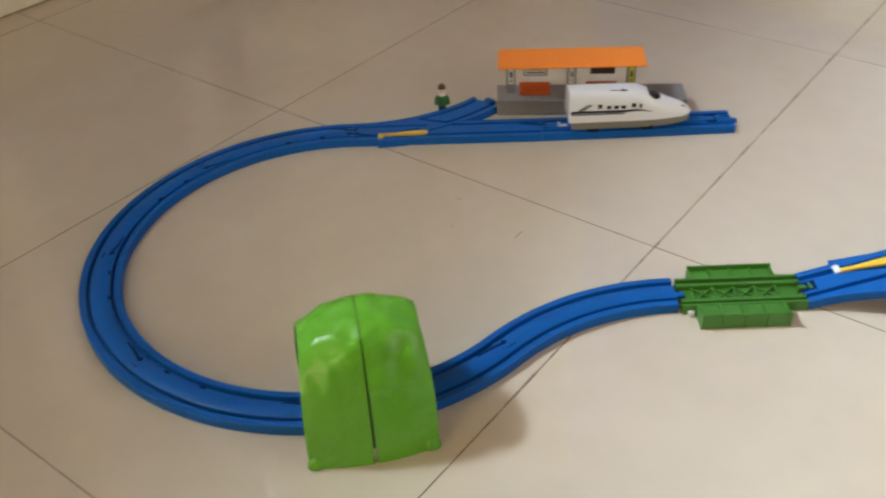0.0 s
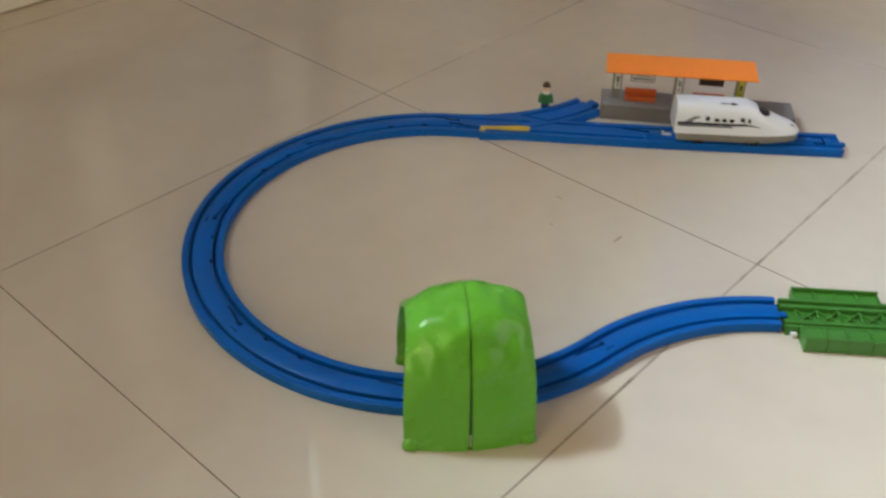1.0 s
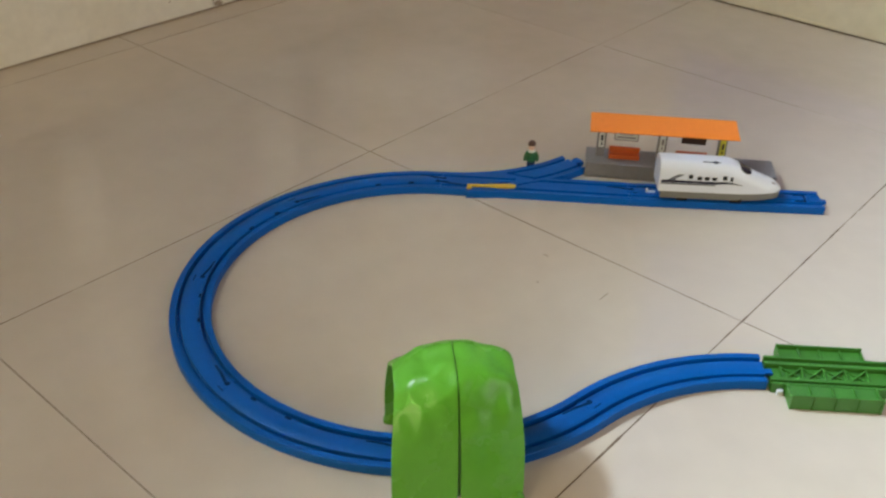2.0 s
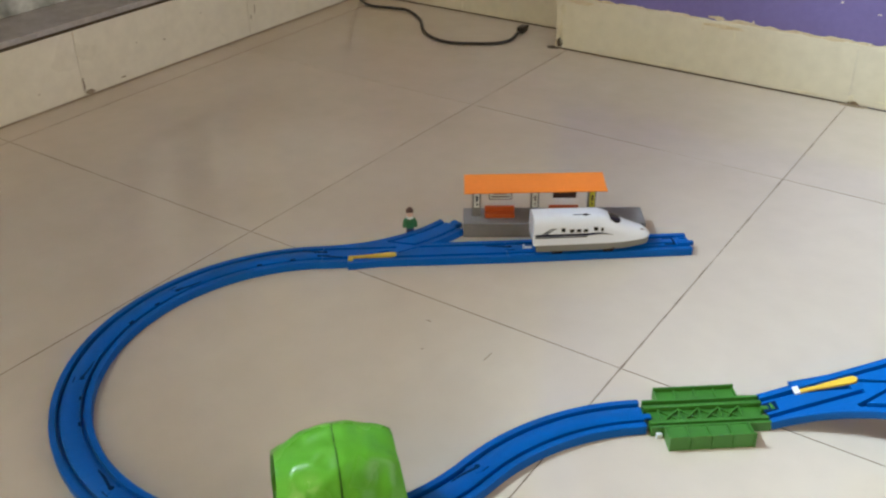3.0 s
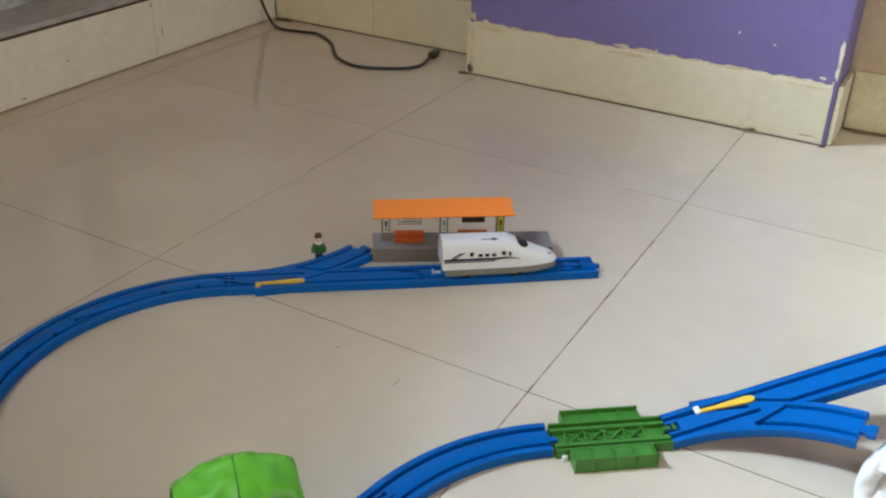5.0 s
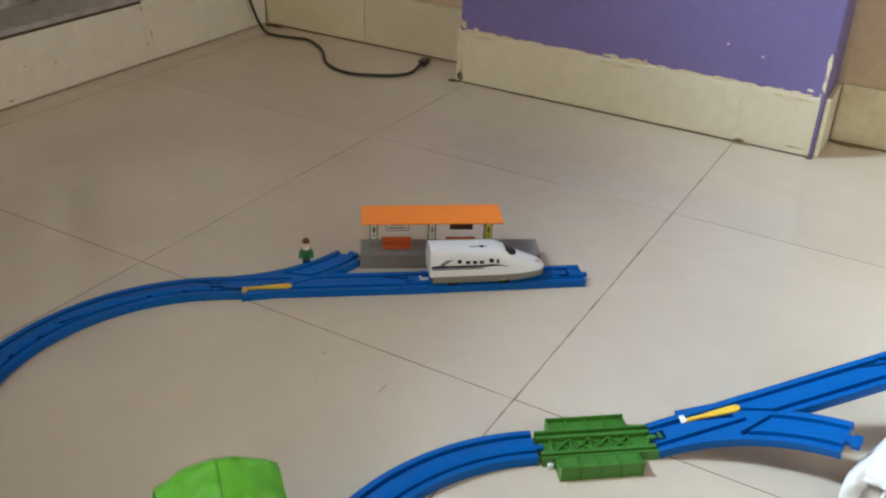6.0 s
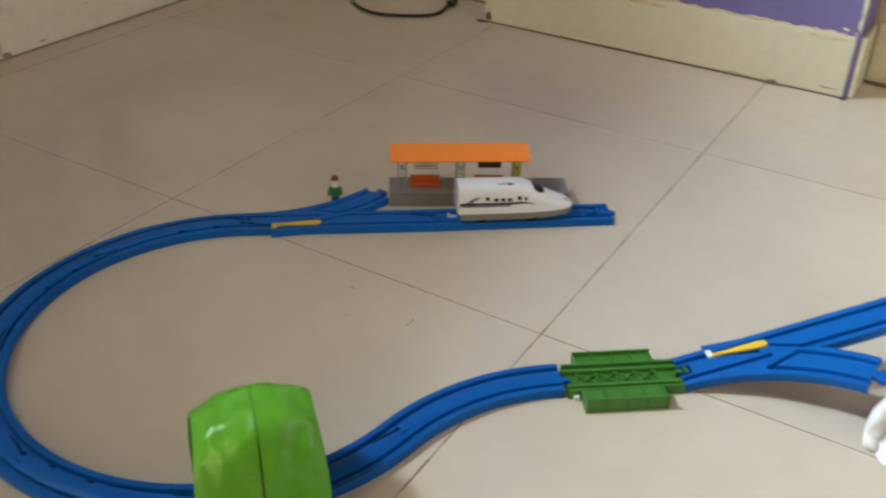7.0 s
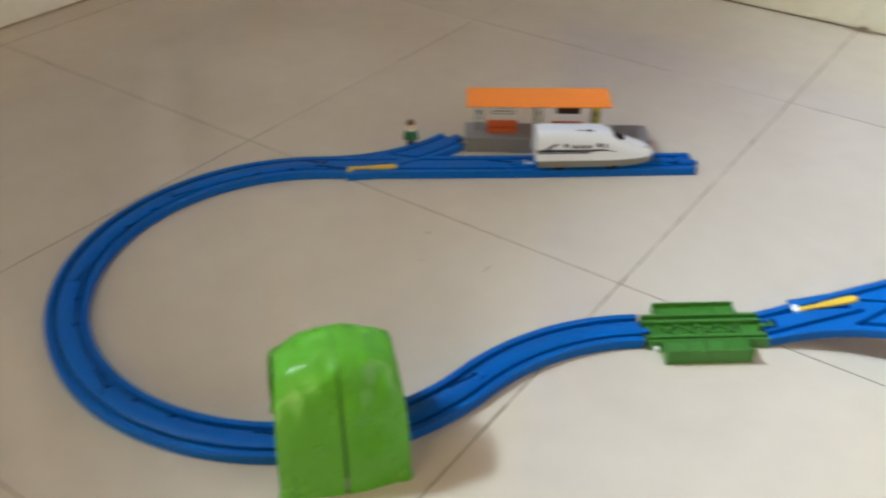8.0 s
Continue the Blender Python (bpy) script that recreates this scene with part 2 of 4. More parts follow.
wp = boxed((PIER_A, PIER_Y, -0.1), (PIER_B, BACK - 0.0005, CEIL), 0.004)
structure("wall_pier", wp, PURPLE, "purple painted wall pier with chipped lower paint", "wall")
# unseen east opening, added to hold the fill lamp
WE_A, WE_B, WE_LO, WE_HI = -1.15, 0.60, 0.04, 2.05
we = bmesh.new()
box(we, (RIGHT, FRONT, -0.1), (RIGHT + 0.2, WE_A, CEIL))
box(we, (RIGHT, WE_B, -0.1), (RIGHT + 0.2, BACK, CEIL))
box(we, (RIGHT, WE_A, -0.1), (RIGHT + 0.2, WE_B, WE_LO))
box(we, (RIGHT, WE_A, WE_HI), (RIGHT + 0.2, WE_B, CEIL))
structure("wall_east", we, BOUNCE_WALL, "unseen brown wall with an added opening for the fill lamp", "wall")
# unseen doorway, added as the opening for the warm south fill
DOOR_A, DOOR_B, DOOR_TOP = -0.45, 0.55, 2.08
ws_ = bmesh.new()
box(ws_, (W, FRONT - 0.2, -0.1), (DOOR_A, FRONT, CEIL))
box(ws_, (DOOR_B, FRONT - 0.2, -0.1), (RIGHT + 0.2, FRONT, CEIL))
box(ws_, (DOOR_A, FRONT - 0.2, DOOR_TOP), (DOOR_B, FRONT, CEIL))
structure("wall_south", ws_, BOUNCE_WALL, "unseen brown wall with an added doorway for the fill lamp", "wall")
structure("ceiling", boxed((W, FRONT - 0.2, CEIL), (RIGHT + 0.2, BACK + 0.2, CEIL + 0.15)), BOUNCE_WALL, "unseen ceiling, brown to warm the bounced light", "ceiling")

# window on the left: stone sill, aluminium frame, panes, and the balcony wall outside
win = tagged(new("window_1"), "low aluminium sliding window over a grey stone sill", "window", kind="structure")
sl = bmesh.new()
box(sl, (W - 0.02, WIN_A + 0.001, 0.117), (LEFT + 0.009, WIN_B - 0.002, 0.127), 0.002)
part("window_sill", sl, SILL, win, "grey stone sill with a worn edge")
fr = bmesh.new()
WT = WIN_TOP - 0.001
for lo, hi in (((-1.215, WIN_A + 0.001, WT - 0.044), (-1.165, WIN_B - 0.003, WT)),
               ((-1.215, WIN_B - 0.080, 0.232), (-1.165, WIN_B - 0.003, WT - 0.044)), ((-1.215, WIN_A + 0.001, 0.232), (-1.165, WIN_A + 0.043, WT - 0.044)),
               ((-1.205, -0.090, 0.232), (-1.175, -0.018, WT - 0.044)), ((-1.214, 0.360, 0.232), (-1.196, 0.435, WT - 0.044)),
               # added unseen panel: hides a strip of sky from the floor's reflection
               ((-1.214, 0.436, 1.450), (-1.196, WIN_B - 0.081, WT - 0.044))):
    box(fr, lo, hi, 0.002)
part("window_frame", fr, ALU, win, "dull aluminium frame with an added upper panel that blocks sky")
part("bottom_rail", boxed((-1.215, WIN_A + 0.001, 0.127), (-1.165, WIN_B - 0.003, 0.231), 0.002), RAIL_ALU, win, "aluminium bottom rail stained with mould")
part("seal", boxed((-1.168, WIN_B - 0.046, 0.232), (-1.160, WIN_B - 0.038, WT - 0.045), 0.001), BLACK, win, "black rubber seal")
for a, b in ((WIN_A + 0.043, -0.090), (-0.018, WIN_B - 0.080)):
    pane = part("pane", boxed((-1.193, a, 0.232), (-1.188, b, WT - 0.044)), GLASS, win)
    pane.visible_shadow = False
# unseen top height is set to keep balcony_light off the left floor
structure("balcony_wall", boxed((-1.40, -3.2, -0.1), (-1.312, 2.4, 1.61), 0.006), CEMENT, "mouldy grey cement balcony wall outside the window", "wall")
structure("balcony_floor", boxed((-1.312, -3.2, -0.1), (W - 0.021, 2.4, 0.03)), CEMENT, "grey cement gutter floor outside", "floor")
structure("trim_joint", boxed((LEFT - 0.001, WIN_A, 0.1122), (LEFT + 0.0076, 0.5665, 0.1168)), DIRT, "dark gap under the stone sill", "trim")
# glazed door out of view, added to go with the east fill lamp
win2 = tagged(new("added_glazed_door"), "added unseen glazed door behind the east fill lamp", "window", kind="structure")
f2 = bmesh.new()
X2 = RIGHT + 0.10
for lo, hi in (((X2, WE_A, WE_LO), (X2 + 0.05, WE_B, WE_LO + 0.05)), ((X2, WE_A, WE_HI - 0.05), (X2 + 0.05, WE_B, WE_HI)), ((X2, WE_A, WE_LO + 0.05), (X2 + 0.05, WE_A + 0.05, WE_HI - 0.05)),
               ((X2, WE_B - 0.05, WE_LO + 0.05), (X2 + 0.05, WE_B, WE_HI - 0.05)), ((X2, -0.30, WE_LO + 0.05), (X2 + 0.05, -0.25, WE_HI - 0.05))):
    box(f2, lo, hi, 0.002)
part("window_frame", f2, ALU, win2)
for a, b in ((WE_A + 0.05, -0.30), (-0.25, WE_B - 0.05)):
    pane = part("pane", boxed((X2 + 0.020, a, WE_LO + 0.05), (X2 + 0.025, b, WE_HI - 0.05)), GLASS, win2)
    pane.visible_shadow = False
structure("ground", boxed((-60, -60, -3.2), (60, 60, -3.1)), CEMENT, "grey ground outside the house", "ground")


# skirting: cream tiles set a little proud of the walls, with dirty joints
def skirting(name, label, runs, height, place, gap=0.0007, mat=None):
    base = tagged(new(name), label, "baseboard", kind="structure")
    for a, b in runs:
        part("skirting_tile", place(a + gap, b - gap, height), mat or CREAM_TILE, base)
    return base


skirting("baseboard_west", "cream skirting tiles along the white wall under the window",
         [(-2.4, -2.135)] + [(-2.135 + 0.386 * i, -1.749 + 0.386 * i) for i in range(7)], 0.112,
         lambda a, b, h: boxed((LEFT + 0.0005, a, 0.0012), (LEFT + 0.008, b, h), 0.0012), 0.0004, WEST_TILE)
skirting("baseboard_corner", "cream skirting tile at the corner under the cable",
         [(0.567, BACK - 0.009)], 0.13, lambda a, b, h: boxed((LEFT + 0.0005, a, 0.0012), (LEFT + 0.008, b, h), 0.0012), 0.0004, WEST_TILE)
skirting("baseboard_north", "yellowed cream skirting tiles along the back wall",
         [(LEFT + 0.009, -0.80), (-0.80, PIER_A - 0.001)], 0.105,
         lambda a, b, h: boxed((a, BACK - 0.008, 0.0012), (b, BACK - 0.0005, h), 0.0012))
skirting("baseboard_recess", "stained cream skirting beside the purple pier", [(PIER_B + 0.009, 0.5), (0.5, 1.0), (1.0, 1.3)], 0.098,
         lambda a, b, h: boxed((a, BACK - 0.004, 0.0012), (b, BACK - 0.0005, h), 0.0015), 0.0003, DIRTY_CREAM)
skirting("baseboard_pier", "cream painted skirting tiles on the purple pier, top edge chipped",
         [(PIER_A - 0.004, PIER_A + 0.010), (PIER_A + 0.010, 0.0), (0.0, PIER_B - 0.006)], 0.092,
         lambda a, b, h: boxed((a, SKIRT_Y, 0.0015), (b, PIER_Y - 0.0003, h), 0.0008), 0.00012)
part("skirting_tile", boxed((PIER_B + 0.0005, PIER_Y + 0.004, 0.0015), (PIER_B + 0.008, BACK - 0.010, 0.098), 0.0012), DIRTY_CREAM,
     bpy.data.objects["baseboard_pier"])


def ragged(name, label, a, b, z0, z1, wob, seed, index_mat, y):
    """A thin layer of plaster whose upper edge is broken unevenly."""
    rng = random.Random(seed)
    bm = bmesh.new()
    k = 90
    fr_, bk = [], []
    for i in range(k + 1):
        x = a + (b - a) * i / k
        top = z0 + (z1 - z0) * i / k + wob * (noise.noise(Vector((x * 14, seed, 0))) + 0.7 * noise.noise(Vector((x * 55, seed, 3)))) + rng.uniform(-1, 1) * wob * 0.12
        fr_.append((bm.verts.new((x, y, 0.088)), bm.verts.new((x, y, max(0.0895, top)))))
        bk.append((bm.verts.new((x, y + 0.004, 0.088)), bm.verts.new((x, y + 0.004, max(0.0895, top + 0.002)))))
    for i in range(k):
        bm.faces.new((fr_[i][0], fr_[i + 1][0], fr_[i + 1][1], fr_[i][1]))
        bm.faces.new((fr_[i][1], fr_[i + 1][1], bk[i + 1][1], bk[i][1]))
    return structure(name, bm, index_mat, label, "trim")


def ridge(name, label, a, b, seed, mat):
    """Lumpy mortar smeared over the top of the skirting, from the tile's face up to the ragged edge of the paint."""
    bm = bmesh.new()
    rows = []
    k = 220
    for i in range(k + 1):
        x = a + (b - a) * i / k
        n1, n2, n3 = (noise.noise(Vector((x * w, seed, j))) for j, w in enumerate((9, 38, 130)))
        top = 0.0975 + 0.0022 * n1 + 0.0034 * n2 + 0.0016 * n3
        rows.append([bm.verts.new(q) for q in ((x, SKIRT_Y + 0.0004, 0.0915), (x, SKIRT_Y + 0.0002 + 0.0002 * n2, 0.0940), (x, SKIRT_Y + 0.0003, top - 0.0012), (x, PIER_Y - 0.0003, top), (x, PIER_Y + 0.0005, top + 0.0006))])
    for r0, r1 in zip(rows, rows[1:]):
        for j in range(4):
            bm.faces.new((r0[j], r1[j], r1[j + 1], r0[j + 1]))
    return structure(name, bm, mat, label, "trim", smooth=55)


ridge("trim_plaster", "broken cream plaster edge above the pier skirting", PIER_A - 0.003, PIER_B - 0.007, 5, CREAM_TILE)
ragged("trim_plaster_stain", "ochre broken plaster under the purple paint", PIER_A + 0.01, PIER_B - 0.02, 0.0995, 0.1010, 0.0075, 11, PLASTER, PIER_Y - 0.0006)


def chip(x, z, w, h, seed, mat=CREAM):
    """A flake of bare plaster where the purple paint has come off."""
    bm = bmesh.new()
    k = 14
    rim = [(w * (1 + 0.9 * noise.noise(Vector((math.cos(a) * 2, math.sin(a) * 2, seed)))) * math.cos(a), h * (1 + 0.9 * noise.noise(Vector((math.sin(a) * 2, math.cos(a) * 2, seed + 4)))) * math.sin(a))
           for a in [2 * math.pi * i / k for i in range(k)]]
    front = [bm.verts.new((x + a, PIER_Y - 0.0006, z + c)) for a, c in rim]
    back = [bm.verts.new((x + a, PIER_Y + 0.0004, z + c)) for a, c in rim]
    bm.faces.new(front)
    for i in range(k):
        bm.faces.new((front[i], front[(i + 1) % k], back[(i + 1) % k], back[i]))
    part("paint_chip", bm, mat, bpy.data.objects["wall_pier"])


for i, (x, z, w, h) in enumerate(((0.1160, 0.103, 0.0030, 0.0024), (-0.0380, 0.1570, 0.0024, 0.0022), (0.0190, 0.1460, 0.0026, 0.0014), (-0.1680, 0.1030, 0.0030, 0.0040), (0.1000, 0.1070, 0.0060, 0.0032),
                                  (-0.4900, 0.1030, 0.0080, 0.0030), (-0.2300, 0.1020, 0.0180, 0.0040), (0.1190, 0.148, 0.0042, 0.0250), (0.1190, 0.118, 0.0034, 0.0120), (-0.5150, 0.108, 0.0060, 0.0120))):
    chip(x, z, w * 0.8, h * 0.8, i * 3.7, CREAM if i % 3 else PLASTER)

# ---------------------------------------------------------------- toy track
D = 38.3
T0 = Vector((-0.376, -0.0095, 0))
R = 0.218
HALF = [(0.0190, 0.0), (0.0190, 0.0084), (0.0186, 0.0090), (0.0129, 0.0090), (0.0125, 0.0040), (0.0090, 0.0040), (0.0086, 0.0084), (0.0080, 0.0088)]
RAIL = HALF + [(-a, b) for a, b in HALF[::-1]]
TRACK_GROUP = "blue toy track pieces"


def straight_stations(length, k=2):
    return [(Vector((x, 0, 0)), Vector((0, 1, 0)), Vector((0, 0, 1))) for x in steps(0, length, k)]


def curve_stations(sign, degrees=45, k=18):
    out = []
    for a in steps(0, radians(degrees), k):
        out.append((Vector((R * math.sin(a), sign * (R - R * math.cos(a)), 0)), Vector((-sign * math.sin(a), math.cos(a), 0)), Vector((0, 0, 1))))
    return out


def slab(bm, rim, z0, z1):
    """An upright prism over a rim of (x, y) points."""
    lo, hi = [bm.verts.new((x, y, z0)) for x, y in rim], [bm.verts.new((x, y, z1)) for x, y in rim]
    bm.faces.new(lo[::-1])
    bm.faces.new(hi)
    for i in range(len(rim)):
        k = (i + 1) % len(rim)
        bm.faces.new((lo[i], lo[k], hi[k], hi[i]))
    return bm


def tongue(parent, mat, m=None):
    """The joint at the start of a piece: a tongue from the piece before, on dark plates that paint the shade of its
    hollow and of the slanted slot beside it.
    """
    s = bmesh.new()
    slab(s, [(-0.0240, 0.0089), (-0.0120, 0.0080), (-0.0030, 0.0060), (0.0012, 0.0050), (0.0030, 0.0066), (0.0054, 0.0060), (0.0064, 0.0038),
             (0.0050, 0.0011), (0.0024, 0.0013), (0.0004, 0.0026), (-0.0040, 0.0036), (-0.0130, 0.0058), (-0.0240, 0.0075)], 0.0084, 0.00895)
    slab(s, [(0.0010, -0.0040), (0.0100, -0.0040), (0.0100, -0.0030), (0.0010, -0.0030)], 0.0084, 0.0090)
    part("socket", s, RECESS_SHADE if mat is BLUE else mat, parent, m=m)
    t = bmesh.new()
    box(t, (-0.003, -0.0018, 0.0070), (0.006, 0.0016, 0.0093), 0.0005)
    box(t, (0.0050, -0.0028, 0.0070), (0.0085, 0.0018, 0.0094), 0.0008)
    part("tongue", t, mat, parent, m=m)
    part("joint_lug", boxed((-0.0035, 0.0087, 0.0020), (0.0025, 0.0128, 0.0060), 0.0004), mat, parent, m=m)


def advance(m, st):
    p, s, u = st[-1]
    a = math.degrees(math.atan2(-s.x, s.y))
    return m @ pose(p.x, p.y, p.z, 0, 0, a) @ pose(0.0003, 0, 0)


def rail_piece(name, m, st, label, mat=BLUE):
    ob = thing(name, m, label, "toy track", TRACK_GROUP)
    part("rail_body", sweep(bmesh.new(), RAIL, st), mat, ob, smooth=35)
    tongue(ob, mat)
    # flat dark plates painted as the shade of two small cut-outs
    for a in (9.2, 19.7) if st is left_curve else ():
        m_ = pose(R * math.sin(radians(a)), R - R * math.cos(radians(a)), 0, 0, 0, a)
        part("notch_shade", slab(bmesh.new(), [(-0.0026, 0.0068), (0.0018, 0.0064), (0.0034, 0.0074), (0.0034, 0.0091), (-0.0030, 0.0091)], 0.0080, 0.00895), RECESS_SHADE, ob, m=m_)
    return ob


SWITCH = pose(-0.3790, -0.0045, 0, 0, 0, 36.8)
here = SWITCH @ pose(0.0006, 0, 0, 0, 0, 180)
left_curve, right_curve = curve_stations(1), curve_stations(-1)
for i in range(5):
    where = "inside the green tunnel" if i == 3 else "on the tiled floor"
    rail_piece("curved_rail", here, left_curve, "curved blue plastic toy rail lying " + where)
    here = advance(here, left_curve) @ pose(0, 0, 0, 0, 0, 0.45 if i in (1, 2) else 0.0)
rail_piece("curved_rail", here, right_curve, "curved blue plastic toy rail leading to the green bridge")
here = advance(here, right_curve)
BRIDGE = pose(0.0535, -0.0605, 0, 0, 0, 38.0)


def plan_height(d):
    """Height of the rail's top at the side distance d from its middle."""
    for (a0, b0), (a1, b1) in zip([(0.0, 0.0088)] + HALF[::-1], HALF[::-1]):
        if a0 <= d <= a1 and a1 > a0:
            return b0 + (b1 - b0) * (d - a0) / (a1 - a0)
    return 0.0084


def turnout(name, m, side, label, L=0.216, slot=True):
    """Straight rail with a branch that curves away to one side (+1 left), and a yellow switch lever on the other."""
    ob = thing(name, m, label, "toy track", TRACK_GROUP)
    end = radians(45)

    def parts_of(x, y):
        y *= side
        d1 = abs(y)
        s1 = max(d1 - 0.019, -x, x - L)
        rr = math.hypot(x, y - R)
        d2 = abs(rr - R)
        s2 = max(d2 - 0.019, -x, -over_end(x, y))
        t = (x - 0.031) / 0.036
        s3 = max(0.031 - x, x - 0.067, y - 0.001, -0.0190 - 0.0048 * (1 - t) - y)
        return d1, s1, d2, s2, s3

    def over_end(x, y):
        ex, ey = R * math.sin(end), R - R * math.cos(end)
        return -((x - ex) * math.cos(end) + (y - ey) * math.sin(end))

    def sd(x, y):
        _, s1, _, s2, s3 = parts_of(x, y)
        return min(s1, s2, s3)

    def height(x, y):
        d1, s1, d2, s2, s3 = parts_of(x, y)
        yy = y * side
        on_arc = math.hypot(x, yy - R) - R
        hs = []
        if s1 < 0.0002 and not (0.086 < x < 0.113 and yy > 0.004):
            hs.append(plan_height(d1))
        if s2 < 0.0002 and (x > (0.107 if on_arc > 0 else 0.076) or (on_arc > 0 and 0.012 < x < 0.078)):
            hs.append(plan_height(d2))
        # the slanted groove that joins the two grooves of the branch at the frog
        px, py, qx, qy = 0.0765, 0.0252, 0.108, 0.0164
        k = max(0.0, min(1.0, ((x - px) * (qx - px) + (yy - py) * (qy - py)) / ((qx - px) ** 2 + (qy - py) ** 2)))
        if math.hypot(x - px - k * (qx - px), yy - py - k * (qy - py)) < 0.0016:
            hs.append(0.0030)
        # the bent link that carries the straight route's inner groove past the lever
        px, py, qx, qy = 0.0890, -0.0012, 0.1135, 0.0107
        k = max(0.0, min(1.0, ((x - px) * (qx - px) + (yy - py) * (qy - py)) / ((qx - px) ** 2 + (qy - py) ** 2)))
        if math.hypot(x - px - k * (qx - px), yy - py - k * (qy - py)) < 0.0013:
            hs.append(0.0030)
        return min(0.0086, min(hs)) if hs else 0.0086

    g, inset = 0.0006, 0.0010
    nx, ny = int(L / g) + 3, 160
    grid = {}
    bm = bmesh.new()
    for i in range(-1, nx):
        for j in range(-43, ny):
            x, y = i * g, j * g * side
            s = sd(x, y) + inset
            if s < 0.75 * g:
                if s > -0.3 * g:
                    e = 1e-6
                    for _ in range(3):
                        s = sd(x, y) + inset
                        gx, gy = (sd(x + e, y) - sd(x - e, y)) / (2 * e), (sd(x, y + e) - sd(x, y - e)) / (2 * e)
                        q = max(0.3, gx * gx + gy * gy)
                        x, y = x - s * gx / q, y - s * gy / q
                grid[i, j] = bm.verts.new((x, y, height(x, y)))
    for (i, j), v in list(grid.items()):
        q = [grid.get(k) for k in ((i, j), (i + 1, j), (i + 1, j + 1), (i, j + 1))]
        if None not in q:
            bm.faces.new(q)
    bmesh.ops.delete(bm, geom=[v for v in bm.verts if not v.link_faces], context="VERTS")
    rim = [e for e in bm.edges if len(e.link_faces) == 1]
    out = bmesh.ops.extrude_edge_only(bm, edges=rim)["geom"]
    for v in out:
        if isinstance(v, bmesh.types.BMVert):
            v.co.z = 0.0
    part("rail_body", bm, BLUE, ob, smooth=40)
    # clean raised lips along the outer edges
    lip = [(-0.0019, 0.0), (-0.0019, 0.0088), (-0.0016, 0.0090), (-0.0004, 0.0090), (0.0, 0.0084), (0.0, 0.0)]
    up = Vector((0, 0, 1))

    def line(p, q, flip):
        p, q = Vector((p[0], p[1] * side, 0)), Vector((q[0], q[1] * side, 0))
        d = (q - p).normalized()
        out_ = Vector((-d.y, d.x, 0)) * (flip * side)
        return [(p, out_, up), (q, out_, up)]

    def arc(rad, a0, a1, sign):
        return [(Vector((rad * math.sin(a), side * (R - rad * math.cos(a)), 0)), Vector((math.sin(a), -side * math.cos(a), 0)) * sign, up) for a in steps(a0, a1, 24)]

    lips = bmesh.new()
    for st in (line((0, -0.019), (0.0312, -0.019), -1), line((0.0308, -0.0188), (0.0308, -0.0238), -1), line((0.031, -0.0238), (0.067, -0.019), -1), line((0.0665, -0.019), (L, -0.019), -1),
               arc(R - 0.019, 0.0, end, -1), line((2 * math.sqrt(R * 0.019), 0.019), (L, 0.019), 1),
               arc(R + 0.019, math.asin(2 * math.sqrt(R * 0.019) / (R + 0.019)), end, 1)):
        sweep(lips, lip, st)
    part("rail_lip", lips, BLUE, ob, smooth=35)
    if slot:
        tongue(ob, BLUE)
    else:
        # no real hollow here: a dark plate paints its shade
        part("socket", slab(bmesh.new(), [(-0.0005, -0.0056), (0.0125, -0.0056), (0.0125, 0.0056), (-0.0005, 0.0056)], 0.0080, 0.0089), RECESS_SHADE, ob)
    tip = pose(R * math.sin(end), side * (R - R * math.cos(end)), 0, 0, 0, side * 45)
    for p in (tip,):
        t = bmesh.new()
        box(t, (-0.002, -0.0042, 0.002), (0.005, 0.0042, 0.0080), 0.0006)
        box(t, (0.0040, -0.0066, 0.002), (0.0120, 0.0066, 0.0080), 0.0014)
        part("tongue", t, BLUE, ob, m=p)
    # switch lever: a flat tapered paddle on a white pivot
    lv = bmesh.new()
    pts = [(0.034, 0.0019), (0.050, 0.0018), (0.062, 0.0030), (0.078, 0.0040), (0.084, 0.0036), (0.0865, 0.0012)]
    yc = lambda x: -side * ((0.0112 if side > 0 else 0.0072) - 0.070 * (x - 0.034))
    rows = [[bm_v for bm_v in (lv.verts.new((x, yc(x) - w, z)) , lv.verts.new((x, yc(x) + w, z)))] for z in (0.0089, 0.0110) for x, w in pts]
    k = len(pts)
    for i in range(k - 1):
        a0, a1, b0, b1 = rows[i], rows[i + 1], rows[k + i], rows[k + i + 1]
        lv.faces.new((a0[0], a0[1], a1[1], a1[0]))
        lv.faces.new((b0[0], b1[0], b1[1], b0[1]))
        for s in (0, 1):
            lv.faces.new((a0[s], a1[s], b1[s], b0[s]))
    for i in (0, k - 1):
        lv.faces.new((rows[i][0], rows[i][1], rows[k + i][1], rows[k + i][0]))
    lever = part("switch_lever", lv, YELLOW, ob, "yellow plastic switch lever")
    pv = boxed((0.0310, -side * (0.0140 if side > 0 else 0.0095) - 0.0045, 0.0087), (0.0365, -side * (0.0140 if side > 0 else 0.0095) + 0.0045, 0.0112), 0.0008)
    part("pivot", pv, WHITE if side < 0 else YELLOW, lever)
    return ob


turnout("switch_rail", SWITCH, 1, "blue plastic toy switch rail with a yellow lever, beside the station")
stop_at = pose(T0.x, T0.y, 0, 0, 0, D) @ pose(0.2163, 0, 0)
stop = rail_piece("stop_rail", stop_at, straight_stations(0.216), "straight blue plastic toy stop rail in front of the station")
sp = bmesh.new()
